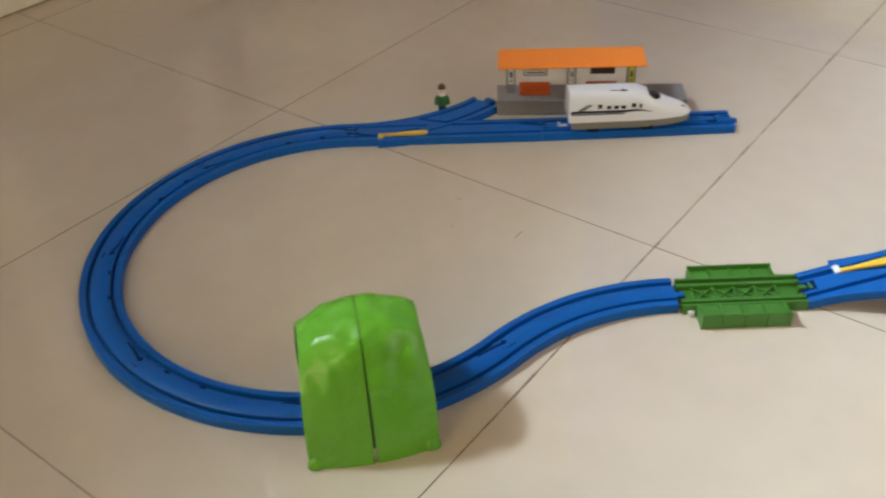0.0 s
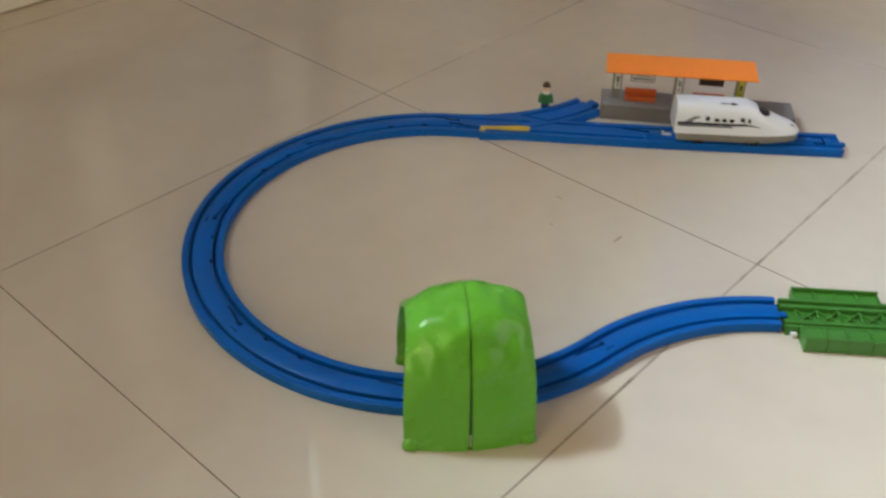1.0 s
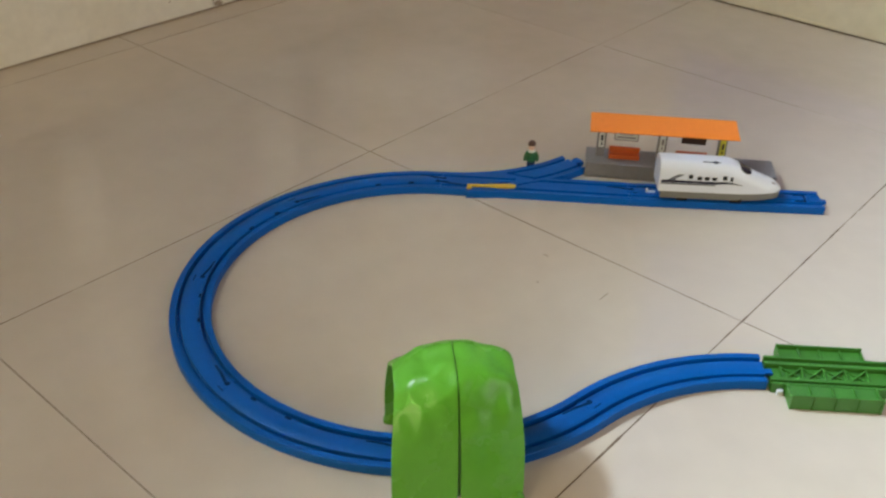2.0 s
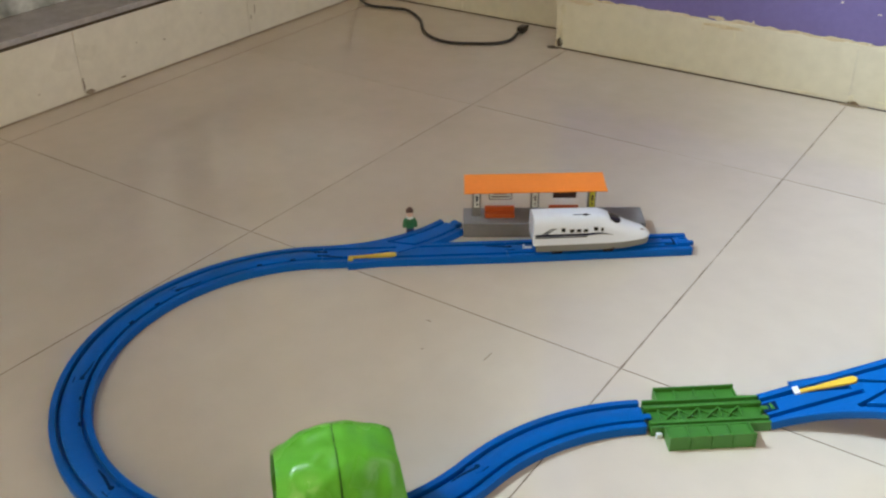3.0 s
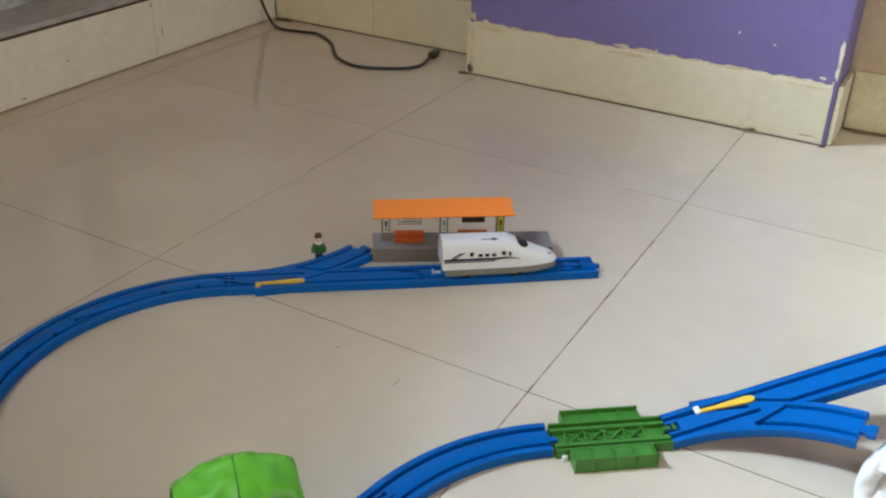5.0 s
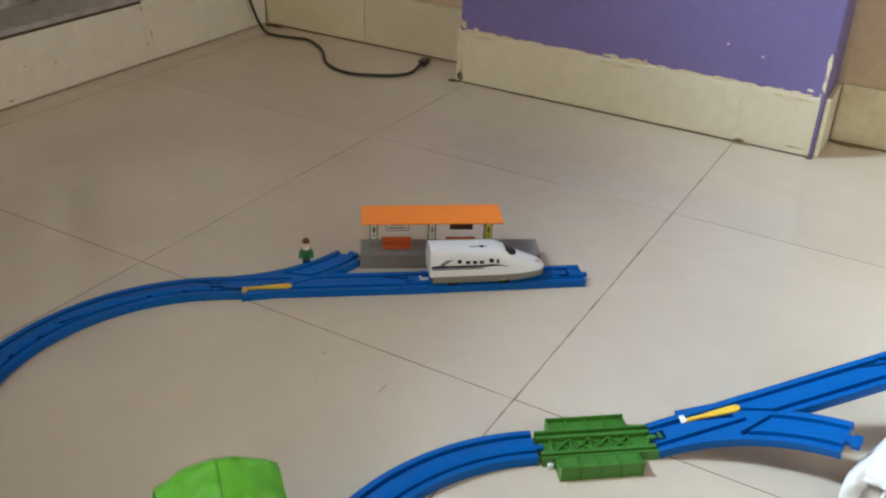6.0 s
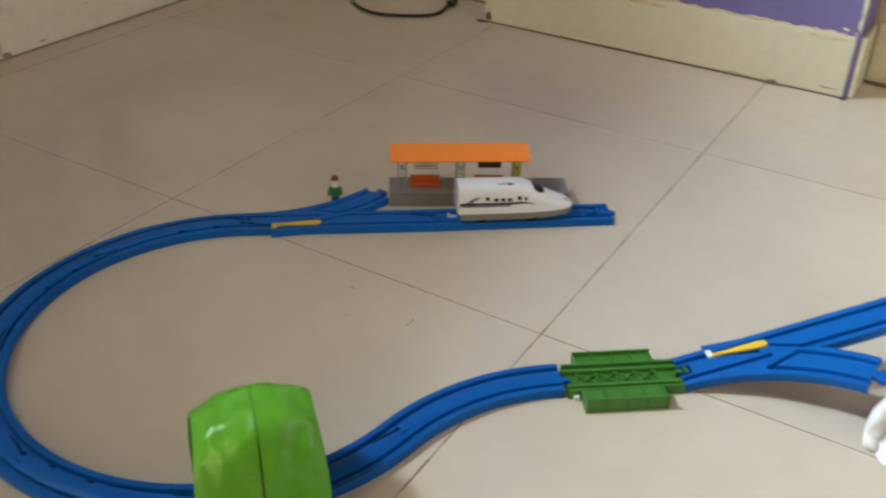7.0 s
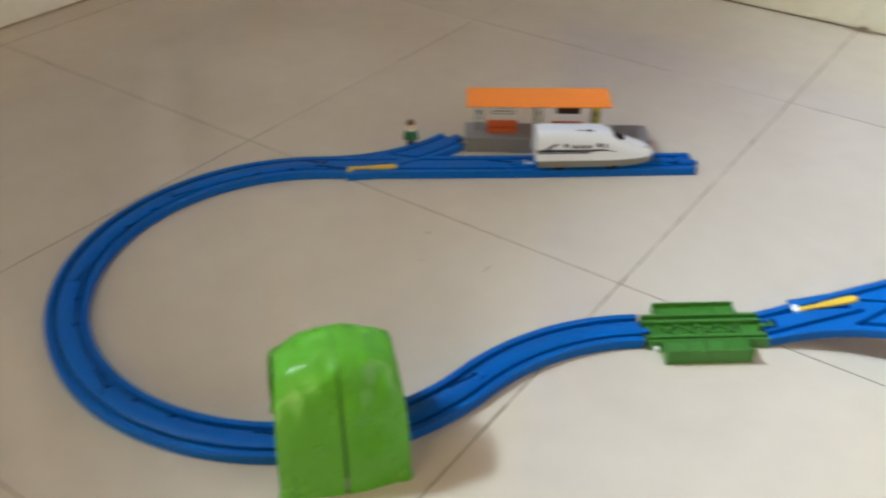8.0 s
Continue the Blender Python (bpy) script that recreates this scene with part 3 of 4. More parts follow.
pl = [(0.055, 0.0189), (0.070, 0.0225), (0.082, 0.0300), (0.090, 0.0330), (0.100, 0.0325), (0.110, 0.0270), (0.122, 0.0220), (0.134, 0.0189)]
lo_, hi_ = [sp.verts.new((x, y, 0.0005)) for x, y in pl], [sp.verts.new((x, y, 0.0080)) for x, y in pl]
sp.faces.new(lo_), sp.faces.new(hi_)
for i in range(len(pl)):
    k = (i + 1) % len(pl)
    sp.faces.new((lo_[i], lo_[k], hi_[k], hi_[i]))
plate = part("lever_plate", sp, BLUE, stop)
part("stop_knob", boxed((0.086, 0.0225, 0.0078), (0.0925, 0.0295, 0.0165), 0.0012), YELLOW, plate, "small yellow stop lever")
for a, b in ((0.060, 0.100), (0.112, 0.150), (0.160, 0.196)):
    part("stop_bar", boxed((a, -0.0040, 0.0080), (b, 0.0040, 0.0104), 0.0006), BLUE, stop)
# shade of the square recess, painted as a flat dark plate
part("pocket_shade", boxed((0.186, -0.0078, 0.0084), (0.199, 0.0078, 0.0091)), RECESS_SHADE, stop)
part("cross_bar", boxed((0.2015, -0.0080, 0.0080), (0.2050, 0.0080, 0.0106), 0.0006), BLUE, stop)
for y in (-0.0060, 0.0060):
    part("prong", boxed((0.2055, y - 0.0016, 0.0080), (0.2150, y + 0.0016, 0.0102), 0.0006), BLUE, stop)
es = bmesh.new()
box(es, (0.2155, -0.0026, 0.0035), (0.222, 0.0026, 0.0080), 0.0005)
part("tongue", es, BLUE, stop)

# green half rail with lattice floor and side walkways: the bridge
bridge = thing("bridge_rail", BRIDGE, "leaf green plastic toy bridge rail with lattice and side walkways", "toy track", TRACK_GROUP)
BL = 0.108
bb = bmesh.new()
for s in (1, -1):
    sec = [(s * 0.0190, 0.0), (s * 0.0190, 0.0100), (s * 0.0165, 0.0100), (s * 0.0165, 0.0060), (s * 0.0125, 0.0060), (s * 0.0125, 0.0092), (s * 0.0085, 0.0092), (s * 0.0085, 0.0)]
    sweep(bb, sec, straight_stations(BL))
part("girder", bb, LEAF_GREEN, bridge)
part("deck", boxed((0.002, -0.0086, 0.0010), (BL - 0.002, 0.0086, 0.0048)), LEAF_GREEN, bridge)
la = bmesh.new()
x0, x1, cells = 0.0125, 0.0865, 4
for i in range(cells + 1):
    x = x0 + (x1 - x0) * i / cells
    box(la, (x - 0.0007, -0.0086, 0.0048), (x + 0.0007, 0.0086, 0.0076))
for i in range(cells):
    a, b = x0 + (x1 - x0) * i / cells, x0 + (x1 - x0) * (i + 1) / cells
    for s in (1, -1):
        ang = math.degrees(math.atan2(s * 0.0164, b - a))
        half = math.hypot(0.0164, b - a) / 2 - 0.0008
        box(la, (-half, -0.0007, 0.0048 + 0.0002 * s), (half, 0.0007, 0.0072 + 0.0003 * s), 0, pose((a + b) / 2, 0, 0, 0, 0, ang))
part("lattice", la, LEAF_GREEN, bridge)
for s in (1, -1):
    sw = bmesh.new()
    x0w, x1w = (0.014, 0.089) if s > 0 else (0.011, 0.087)
    yi, yo = s * 0.0192, s * (0.0335 if s > 0 else 0.0385)
    zf, zr = (0.0080, 0.0122) if s > 0 else (0.0096, 0.0150)
    box(sw, (x0w, min(yi, yo), 0.0), (x1w, max(yi, yo), zf))
    box(sw, (x0w, min(yo, yo - s * 0.0016), zf), (x1w, max(yo, yo - s * 0.0016), zr))
    walkway = part("walkway", sw, LEAF_GREEN, bridge)
    for i in range(5):
        x = x0w + 0.0008 + (x1w - x0w - 0.0016) * i / 4
        rb = bmesh.new()
        box(rb, (x - 0.0008, min(yi, yo - s * 0.0016), zf), (x + 0.0008, max(yi, yo - s * 0.0016), zf + 0.0019))
        box(rb, (x - 0.0008, min(yo, yo + s * 0.0009), 0.0), (x + 0.0008, max(yo, yo + s * 0.0009), zr - 0.0002))
        part("rib", rb, LEAF_GREEN, walkway)
t = bmesh.new()
box(t, (-0.004, -0.0030, 0.0049), (0.004, 0.0030, 0.0080), 0.0006)
part("tongue", t, BLUE, bridge)
t = bmesh.new()
box(t, (BL - 0.004, -0.0024, 0.0049), (BL + 0.006, 0.0024, 0.0112), 0.0006)
box(t, (BL + 0.0045, -0.0042, 0.0049), (BL + 0.0110, 0.0042, 0.0126), 0.0008)
part("tongue", t, LEAF_GREEN, bridge)
part("foot", boxed((0.004, -0.0225, 0.0), (0.0095, -0.0191, 0.005), 0.001), WHITE, bridge, "small white plastic foot")

# switch rail on the ramp, and the curve that lies on the folded cloth
RISE = 17.0
ramp = BRIDGE @ pose(BL + 0.0015, 0, 0.0005, 0, -RISE, 0) @ pose(0, 0, 0.0010, 3.5, 0, 0)
turnout("switch_rail", ramp, -1, "blue plastic toy switch rail rising from the bridge to the cloth", 0.226, False)
top_m = ramp @ pose(0.2262, 0, 0, 0, -1.0, 0)
rail_piece("curved_rail", top_m, right_curve, "curved blue plastic toy rail resting on the white cloth")

# ---------------------------------------------------------------- tunnel
rng_t = random.Random(7)
FACETS = [(-0.052 + 0.0173 * i + rng_t.uniform(-0.006, 0.006), 0.01 + 0.0890 * k + rng_t.uniform(-0.030, 0.030), rng_t.uniform(-0.0016, 0.0018), rng_t.uniform(-0.20, 0.20), rng_t.uniform(-0.24, 0.24))
          for i in range(7) for k in range(12)]
DISHES = ((0.019, 0.050, 0.0090, 0.0150, 0.0020), (-0.013, 0.059, 0.0110, 0.0120, 0.0009), (0.028, 0.084, 0.0080, 0.0080, 0.0018), (-0.026, 0.080, 0.0060, 0.0090, -0.0014))


def facets(x, f):
    """Moulded rock: flat facets, each tilted its own way, that run softly into one another."""
    total = weight = 0.0
    for fx, ff, h, gx, gf in FACETS:
        dx, df = x - fx, (f - ff) * 0.215
        w = math.exp(-(dx * dx + df * df) / 0.0125 ** 2)
        total += w * (h + gx * dx + gf * df)
        weight += w
    return total / weight if weight > 1e-9 else 0.0


def tunnel_point(a, f, inner=0.0):
    """a: along the tunnel, -1 to 1; f: round the arch, 0 to 1."""
    ang = math.pi * f
    c, s = math.cos(ang), math.sin(ang)
    w = 0.0485 - 0.0060 * abs(a) ** 2
    h = 0.1060 - 0.0130 * abs(a) ** 2.2 - 0.003 * max(0.0, -a)
    y = w * math.copysign(abs(c) ** 0.62, c) * (1 - 0.10 * s ** 3) * (1 + 0.09 * (1 - s) ** 2)
    z = h * abs(s) ** 0.80
    length = 0.0490 - 0.0060 * s ** 2 - 0.0005 * (1 - s) ** 4 + 0.0012 * s
    x = length * a
    rough = 0.65 * facets(x, f) + 0.0022 * noise.noise(Vector((x * 66, y * 66 + 7.4, z * 66))) + 0.0004 * noise.noise(Vector((x * 150, y * 150, z * 150)))
    q = min(1.0, max(0.0, (z / h - 0.50) / 0.32))
    rough *= 0.15 + 0.85 * q * q * (3 - 2 * q)
    if f > 0.5:
        rough -= sum(d * math.exp(-((x - dx) / rx) ** 2 - ((z - dz) / rz) ** 2) for dx, dz, rx, rz, d in DISHES)
    out = Vector((0, c * 0.9, s))
    return Vector((x, y, z)) + out * (rough - inner)


tun = thing("toy_tunnel", pose(-0.084, -0.3215, 0, 0, 0, 48), "glossy lime green plastic toy tunnel over the track", "toy tunnel")
fs = steps(0, 1, 110)
for end in (-1, 1):
    bm = bmesh.new()
    ws = steps(0, 1, 30)
    seam = lambda f: 0.006 + 0.024 * f ** 3
    g_out = surface(bm, lambda w, f: tunnel_point(end * (seam(f) + (1 - seam(f)) * w), f), ws, fs)
    g_in = surface(bm, lambda w, f: tunnel_point(end * (seam(f) + (1 - seam(f)) * w), f, 0.0026), ws, fs)
    for i in (0, -1):
        for k in range(len(fs) - 1):
            bm.faces.new((g_out[i][k], g_out[i][k + 1], g_in[i][k + 1], g_in[i][k]))
    for i in range(len(ws) - 1):
        for k in (0, -1):
            bm.faces.new((g_out[i][k], g_out[i + 1][k], g_in[i + 1][k], g_in[i][k]))
    half = part("tunnel_half", bm, TUNNEL, tun, smooth=50)
    for s in (1, -1):
        ft = bmesh.new()
        ball = bmesh.ops.create_uvsphere(ft, u_segments=14, v_segments=10, radius=1.0)["verts"]
        for v in ball:
            v.co = Vector((end * 0.0432 + v.co.x * 0.0072, s * 0.0462 + v.co.y * 0.0044, max(0.0, 0.003 + v.co.z * 0.0080)))
        part("foot", ft, TUNNEL, half, smooth=True)
bm = bmesh.new()
g_out = surface(bm, lambda a, f: tunnel_point(a, f, 0.0027), steps(-0.05, 0.05, 4), fs)
g_in = surface(bm, lambda a, f: tunnel_point(a, f, 0.0037), steps(-0.05, 0.05, 4), fs)
for i in (0, -1):
    for k in range(len(fs) - 1):
        bm.faces.new((g_out[i][k], g_out[i][k + 1], g_in[i][k + 1], g_in[i][k]))
part("seam_strip", bm, LEAF_GREEN, tun, "dark strip behind the seam", smooth=50)
clip = boxed((-0.0011, -0.0505, 0.001), (0.0011, -0.0462, 0.014), 0.0005)
part("clip", clip, LABEL_WHITE, tun, "small pale clip in the seam")

# ---------------------------------------------------------------- train
TL = 0.139


NOSE = [(0.50, 0.0), (0.56, 0.0006), (0.62, 0.0036), (0.68, 0.0082), (0.78, 0.0146), (0.88, 0.0198), (0.94, 0.0232), (1.0, 0.0285)]


def nose_drop(q):
    """How far the roof has come down at the share q of the train's length: a steep canopy, then a long flat nose."""
    if q <= NOSE[0][0]:
        return 0.0
    i = max(k for k in range(len(NOSE) - 1) if NOSE[k][0] <= q)
    (q1, d1), (q2, d2) = NOSE[i], NOSE[i + 1]
    slope = lambda k: (NOSE[min(k + 1, len(NOSE) - 1)][1] - NOSE[max(k - 1, 0)][1]) / (NOSE[min(k + 1, len(NOSE) - 1)][0] - NOSE[max(k - 1, 0)][0])
    h, t = q2 - q1, (q - q1) / (q2 - q1)
    return (2 * t ** 3 - 3 * t ** 2 + 1) * d1 + (t ** 3 - 2 * t ** 2 + t) * h * slope(i) + (3 * t ** 2 - 2 * t ** 3) * d2 + (t ** 3 - t ** 2) * h * slope(i + 1)


def train_shape(x):
    """Width, base height, top height and squareness of the body at x from its rear."""
    t = max(0.0, (x - 0.072) / (TL - 0.072))
    w = 0.0365 * (1 - 0.50 * t ** 2.6)
    top = 0.0505 - 0.0012 * min(1, x / 0.07) ** 2 - nose_drop(x / TL)
    base = 0.0158 + 0.0005 * t ** 3
    e = 4.2 - 1.9 * min(1.0, t * 1.4)
    tip = max(0.0, (x - (TL - 0.010)) / 0.010)
    if tip:
        q = math.sqrt(max(0.0, 1 - tip ** 2))
        w *= 0.25 + 0.75 * q
        mid = base + (top - base) * 0.35
        top, base = mid + (top - mid) * q, mid + (base - mid) * q
    return w, base, top, e


def train_point(x, f, lift=0.0):
    """f: round the body from one lower edge (0) over the roof to the other (1)."""
    w, base, top, e = train_shape(x)
    ang = math.pi * f
    c, s = math.cos(ang), math.sin(ang)
    lean = 1 - 0.10 * abs(s) ** 2
    y = w / 2 * math.copysign(abs(c) ** (2 / e), c) * lean
    z = base + (top - base) * abs(s) ** (2 / e)
    n = Vector((0.15 if x > 0.1 else 0, c, max(0.0, s))).normalized()
    return Vector((x, y, z)) + n * lift


def train_patch(name, parent, fn, us, vs, mat, label=""):
    """A thin print or pane that follows the body: fn(u, v) gives x and f."""
    bm = bmesh.new()
    a = surface(bm, lambda u, v: train_point(*fn(u, v), 0.00045), us, vs)
    b = surface(bm, lambda u, v: train_point(*fn(u, v), -0.0003), us, vs)
    for i in range(len(us) - 1):
        for k in (0, -1):
            bm.faces.new((a[i][k], a[i + 1][k], b[i + 1][k], b[i][k]))
    for k in range(len(vs) - 1):
        for i in (0, -1):
            bm.faces.new((a[i][k], a[i][k + 1], b[i][k + 1], b[i][k]))
    return part(name, bm, mat, parent, label)


train = thing("toy_train", stop_at @ pose(0.0285, 0, 0.0052), "white bullet train toy locomotive with black windows standing at the station", "toy train")
bm = bmesh.new()
xs = steps(0, 0.07, 8) + steps(0.073, TL - 0.010, 22) + [TL - 0.010 + 0.010 * math.sin(radians(a)) for a in (15, 30, 45, 58, 70, 80, 90)]
g = surface(bm, lambda x, f: train_point(x, f), xs, steps(0, 1, 40))
bm.faces.new(g[0])
bm.faces.new(g[-1])
for r0, r1 in zip(g, g[1:]):
    bm.faces.new((r0[0], r1[0], r1[-1], r0[-1]))
body = part("body", bm, WHITE, train, smooth=48)
sk = bmesh.new()
xs2 = steps(0.004, TL - 0.010, 24) + [TL - 0.005, TL - 0.002]
rows = []
for x in xs2:
    w, base, top, e = train_shape(x)
    yb, yt = w / 2 * 0.94, w / 2 * 1.0
    rise_ = 0.0022 * max(0.0, (x - 0.09) / 0.049) ** 2
    rows.append([sk.verts.new(q) for q in ((x, yb, 0.0070 + rise_), (x, yt, base + 0.0003), (x, -yt, base + 0.0003), (x, -yb, 0.0070 + rise_))])
for r0, r1 in zip(rows, rows[1:]):
    for i in range(4):
        sk.faces.new((r0[i], r0[(i + 1) % 4], r1[(i + 1) % 4], r1[i]))
sk.faces.new(rows[0])
sk.faces.new(rows[-1])
part("skirt", sk, GREY_SKIRT, train, "grey plastic skirt", smooth=40)
for x in (0.028, 0.088):
    for s in (1, -1):
        wh = bmesh.new()
        bmesh.ops.create_cone(wh, cap_ends=True, segments=24, radius1=0.0070, radius2=0.0066, depth=0.0034,
                              matrix=pose(x, s * 0.0152, 0.0076, 90, 0, 0))
        part("wheel", wh, BLACK, train, smooth=40)
# cockpit canopy: a dark drop that widens to the rear
train_patch("cockpit_glass", body, lambda u, v: (0.0890 + 0.0140 * u, 0.5 + (v - 0.5) * 0.37 * math.sqrt(max(0.02, math.sin(math.pi * min(1, 0.12 + 0.88 * u)) ** 0.8))),
            steps(0, 1, 12), steps(0, 1, 14), BLACK, "glossy black cockpit glass")
for s in (1, -1):
    f = lambda q: q if s < 0 else 1 - q
    for x, wd, f0, f1 in ((0.0340, 0.0036, 0.076, 0.116), (0.0440, 0.0042, 0.068, 0.096), (0.0520, 0.0042, 0.068, 0.096), (0.0600, 0.0042, 0.068, 0.096),
                          (0.0715, 0.0040, 0.080, 0.124), (0.0790, 0.0024, 0.080, 0.124)):
        train_patch("window", body, lambda u, v: (x + (u - 0.5) * wd * 1.25, f(f0 - 0.005 + (f1 - f0 + 0.010) * v)), steps(0, 1, 2), steps(0, 1, 3), BLACK)
    train_patch("stripe", body, lambda u, v: (0.002 + 0.090 * u, f(0.041 + 0.10 * max(0, u - 0.66) ** 1.3 + (v - 0.5) * 0.0190 * (1 - max(0, u - 0.8) * 4))), steps(0, 1, 24), steps(0, 1, 2), NAVY, "navy painted stripe")
    train_patch("stripe", body, lambda u, v: (0.002 + 0.060 * u, f(0.024 + (v - 0.5) * 0.0065)), steps(0, 1, 12), steps(0, 1, 1), NAVY, "thin navy painted line")
    for k in range(2):
        train_patch("marking", body, lambda u, v: (0.0100 + 0.012 * u + 0.0036 * k + (v - 0.5) * 0.0024, f(0.046 + 0.074 * u)), steps(0, 1, 6), steps(0, 1, 1), NAVY, "slanted navy marking")
    train_patch("headlamp", body, lambda u, v: (TL - 0.0125 + 0.0048 * u, f(0.300 + 0.05 * v)), steps(0, 1, 3), steps(0, 1, 3), GREY_INK, "small grey headlamp")
train_patch("roof_marking", body, lambda u, v: (0.046 + 0.020 * u, 0.585 + (v - 0.5) * (0.018 + (0.065 * max(0.0, 1 - abs(u - 0.72) * 6)))), steps(0, 1, 20), steps(0, 1, 3), NAVY, "dark printed roof marking")
hk = bmesh.new()
box(hk, (-0.0090, -0.0022, 0.0020), (0.001, 0.0022, 0.0046), 0.0006)
box(hk, (-0.0098, -0.0022, 0.0020), (-0.0075, 0.0022, 0.0078), 0.0006)
part("coupling_hook", hk, WHITE, train)

# ---------------------------------------------------------------- station
SL, SD, SH = 0.2195, 0.042, 0.0188
station = thing("toy_station", pose(-0.2715, 0.1315, 0, 0, 0, 34.0), "grey toy station platform with an orange roof beside the track", "toy station")
pb = bmesh.new()
box(pb, (0, 0, 0), (SL, SD, SH), 0.0012)
platform = part("platform", pb, PLATFORM, station)
part("platform_edge", boxed((0.001, -0.0008, SH - 0.0022), (SL - 0.001, 0.0012, SH + 0.0004), 0.0004), PLATFORM, platform)
rf = bmesh.new()
RL0, RL1 = 0.001, 0.1680
sec = [(0.0050, 0.0588), (0.0052, 0.0574), (0.0100, 0.0594), (0.0345, 0.0668), (0.0400, 0.0626), (0.0410, 0.0636), (0.0350, 0.0688), (0.0340, 0.0688), (0.0100, 0.0612)]
rows = [[rf.verts.new((x + sx * max(0.0, (0.020 - y)) * 0.22, y, z + (x / RL1 - 0.5) * 0.0022)) for y, z in sec] for x, sx in ((RL0, 0), (RL1 - 0.006, 0), (RL1, 1))]
for r0, r1 in zip(rows, rows[1:]):
    for i in range(len(sec)):
        k = (i + 1) % len(sec)
        rf.faces.new((r0[i], r0[k], r1[k], r1[i]))
rf.faces.new(rows[0]), rf.faces.new(rows[-1])
part("roof", rf, ORANGE, station, "orange plastic roof")
for x, mat_, ink in ((0.0160, LABEL_WHITE, NAVY), (0.0865, LABEL_WHITE, GREY_INK), (0.1555, LABEL_YELLOW, DIRT)):
    col = part("column", boxed((x - 0.0052, 0.0195, SH), (x + 0.0052, 0.0262, 0.0620), 0.0008), PLATFORM, station)
    st = part("sticker", boxed((x - 0.0030, 0.0189, 0.0310), (x + 0.0032, 0.0196, 0.0515)), mat_, col)
    nb = bmesh.new()
    for a, b, w in ((0.0335, 0.0375, 0.0009), (0.0395, 0.0470, 0.0014)):
        box(nb, (x + 0.0003 - w, 0.0183, a), (x + 0.0003 + w, 0.0188, b))
    part("print", nb, ink, st)
for x0b in (0.0262, 0.1040):
    bn = bmesh.new()
    box(bn, (x0b, 0.0140, SH), (x0b + 0.036, 0.0235, SH + 0.0055), 0.0010)
    box(bn, (x0b, 0.0220, SH + 0.0050), (x0b + 0.036, 0.0250, SH + 0.0125), 0.0010)
    part("bench", bn, BENCH, station, "red-orange plastic bench")
sg = part("sign", boxed((0.0310, 0.0255, 0.0385), (0.0590, 0.0270, 0.0635), 0.0004), LABEL_WHITE, station, "white framed sign under the roof")
sf = bmesh.new()
for lo, hi in (((0.0310, 0.0249, 0.0385), (0.0590, 0.0254, 0.0396)), ((0.0310, 0.0249, 0.0396), (0.0321, 0.0254, 0.0605)), ((0.0579, 0.0249, 0.0396), (0.0590, 0.0254, 0.0605)),
               ((0.0340, 0.0249, 0.0415), (0.0560, 0.0254, 0.0435)), ((0.0370, 0.0249, 0.0455), (0.0530, 0.0254, 0.0465))):
    box(sf, lo, hi)
part("sign_print", sf, GREY_INK, sg)
part("sign", boxed((0.1090, 0.0255, 0.0400), (0.1370, 0.0270, 0.0635), 0.0004), LABEL_DARK, station, "dark brown sign under the roof")

# ---------------------------------------------------------------- toy figure
fg = bmesh.new()
box(fg, (-0.0048, -0.0035, 0), (0.0048, 0.0035, 0.0105), 0.0012, index=0)
rings = [(0.0100, 0.0062, 0.0044), (0.0135, 0.0068, 0.0048), (0.0180, 0.0060, 0.0045), (0.0205, 0.0048, 0.0038), (0.0215, 0.0026, 0.0026)]
gr = [[fg.verts.new((a * math.cos(t), b * math.sin(t), z)) for t in [2 * math.pi * i / 16 for i in range(16)]] for z, a, b in rings]
for r0, r1 in zip(gr, gr[1:]):
    for i in range(16):
        fg.faces.new((r0[i], r0[(i + 1) % 16], r1[(i + 1) % 16], r1[i])).material_index = 1
for s in (1, -1):
    tube(fg, [(s * 0.0050, 0, 0.0192), (s * 0.0072, -0.0008, 0.0150), (s * 0.0074, -0.0022, 0.0105)], 0.0019, 8, 4, 1)
for zc, rad, idx, flat in ((0.0250, 0.0041, 2, 1.05), (0.0272, 0.0048, 3, 0.85)):
    made = bmesh.ops.create_uvsphere(fg, u_segments=16, v_segments=10, radius=rad)["verts"]
    for v in made:
        v.co = Vector((v.co.x, v.co.y + (0.0012 if idx == 3 else 0), v.co.z * flat + zc))
    for f in {f for v in made for f in v.link_faces}:
        f.material_index = idx
made = bmesh.ops.create_cone(fg, cap_ends=True, segments=14, radius1=0.0044, radius2=0.0036, depth=0.0016, matrix=pose(0, -0.0003, 0.0212))["verts"]
for f in {f for v in made for f in v.link_faces}:
    f.material_index = 4
doll = part("toy_figure", fg, [DOLL_NAVY, DOLL_GREEN, DOLL_SKIN, DOLL_BROWN, LABEL_WHITE], m=pose(-0.3287, 0.1003, 0, 0, 0, 38) @ Matrix.Diagonal((0.98, 1.10, 1.22, 1)), smooth=50)
tagged(doll, "tiny toy figure in a green top behind the switch rail", "toy figure")

# ---------------------------------------------------------------- folded white cloth under the raised track
CW, CD = 0.36, 0.30
SECTION = [(0.026, 0.0), (0.025, 0.014), (0.022, 0.028), (0.008, 0.0335), (0.0, 0.0385), (0.001, 0.047), (0.012, 0.058), (0.040, 0.067), (0.090, 0.072),
           (0.180, 0.073), (0.250, 0.066), (0.290, 0.045), (0.300, 0.018), (0.296, 0.0)]


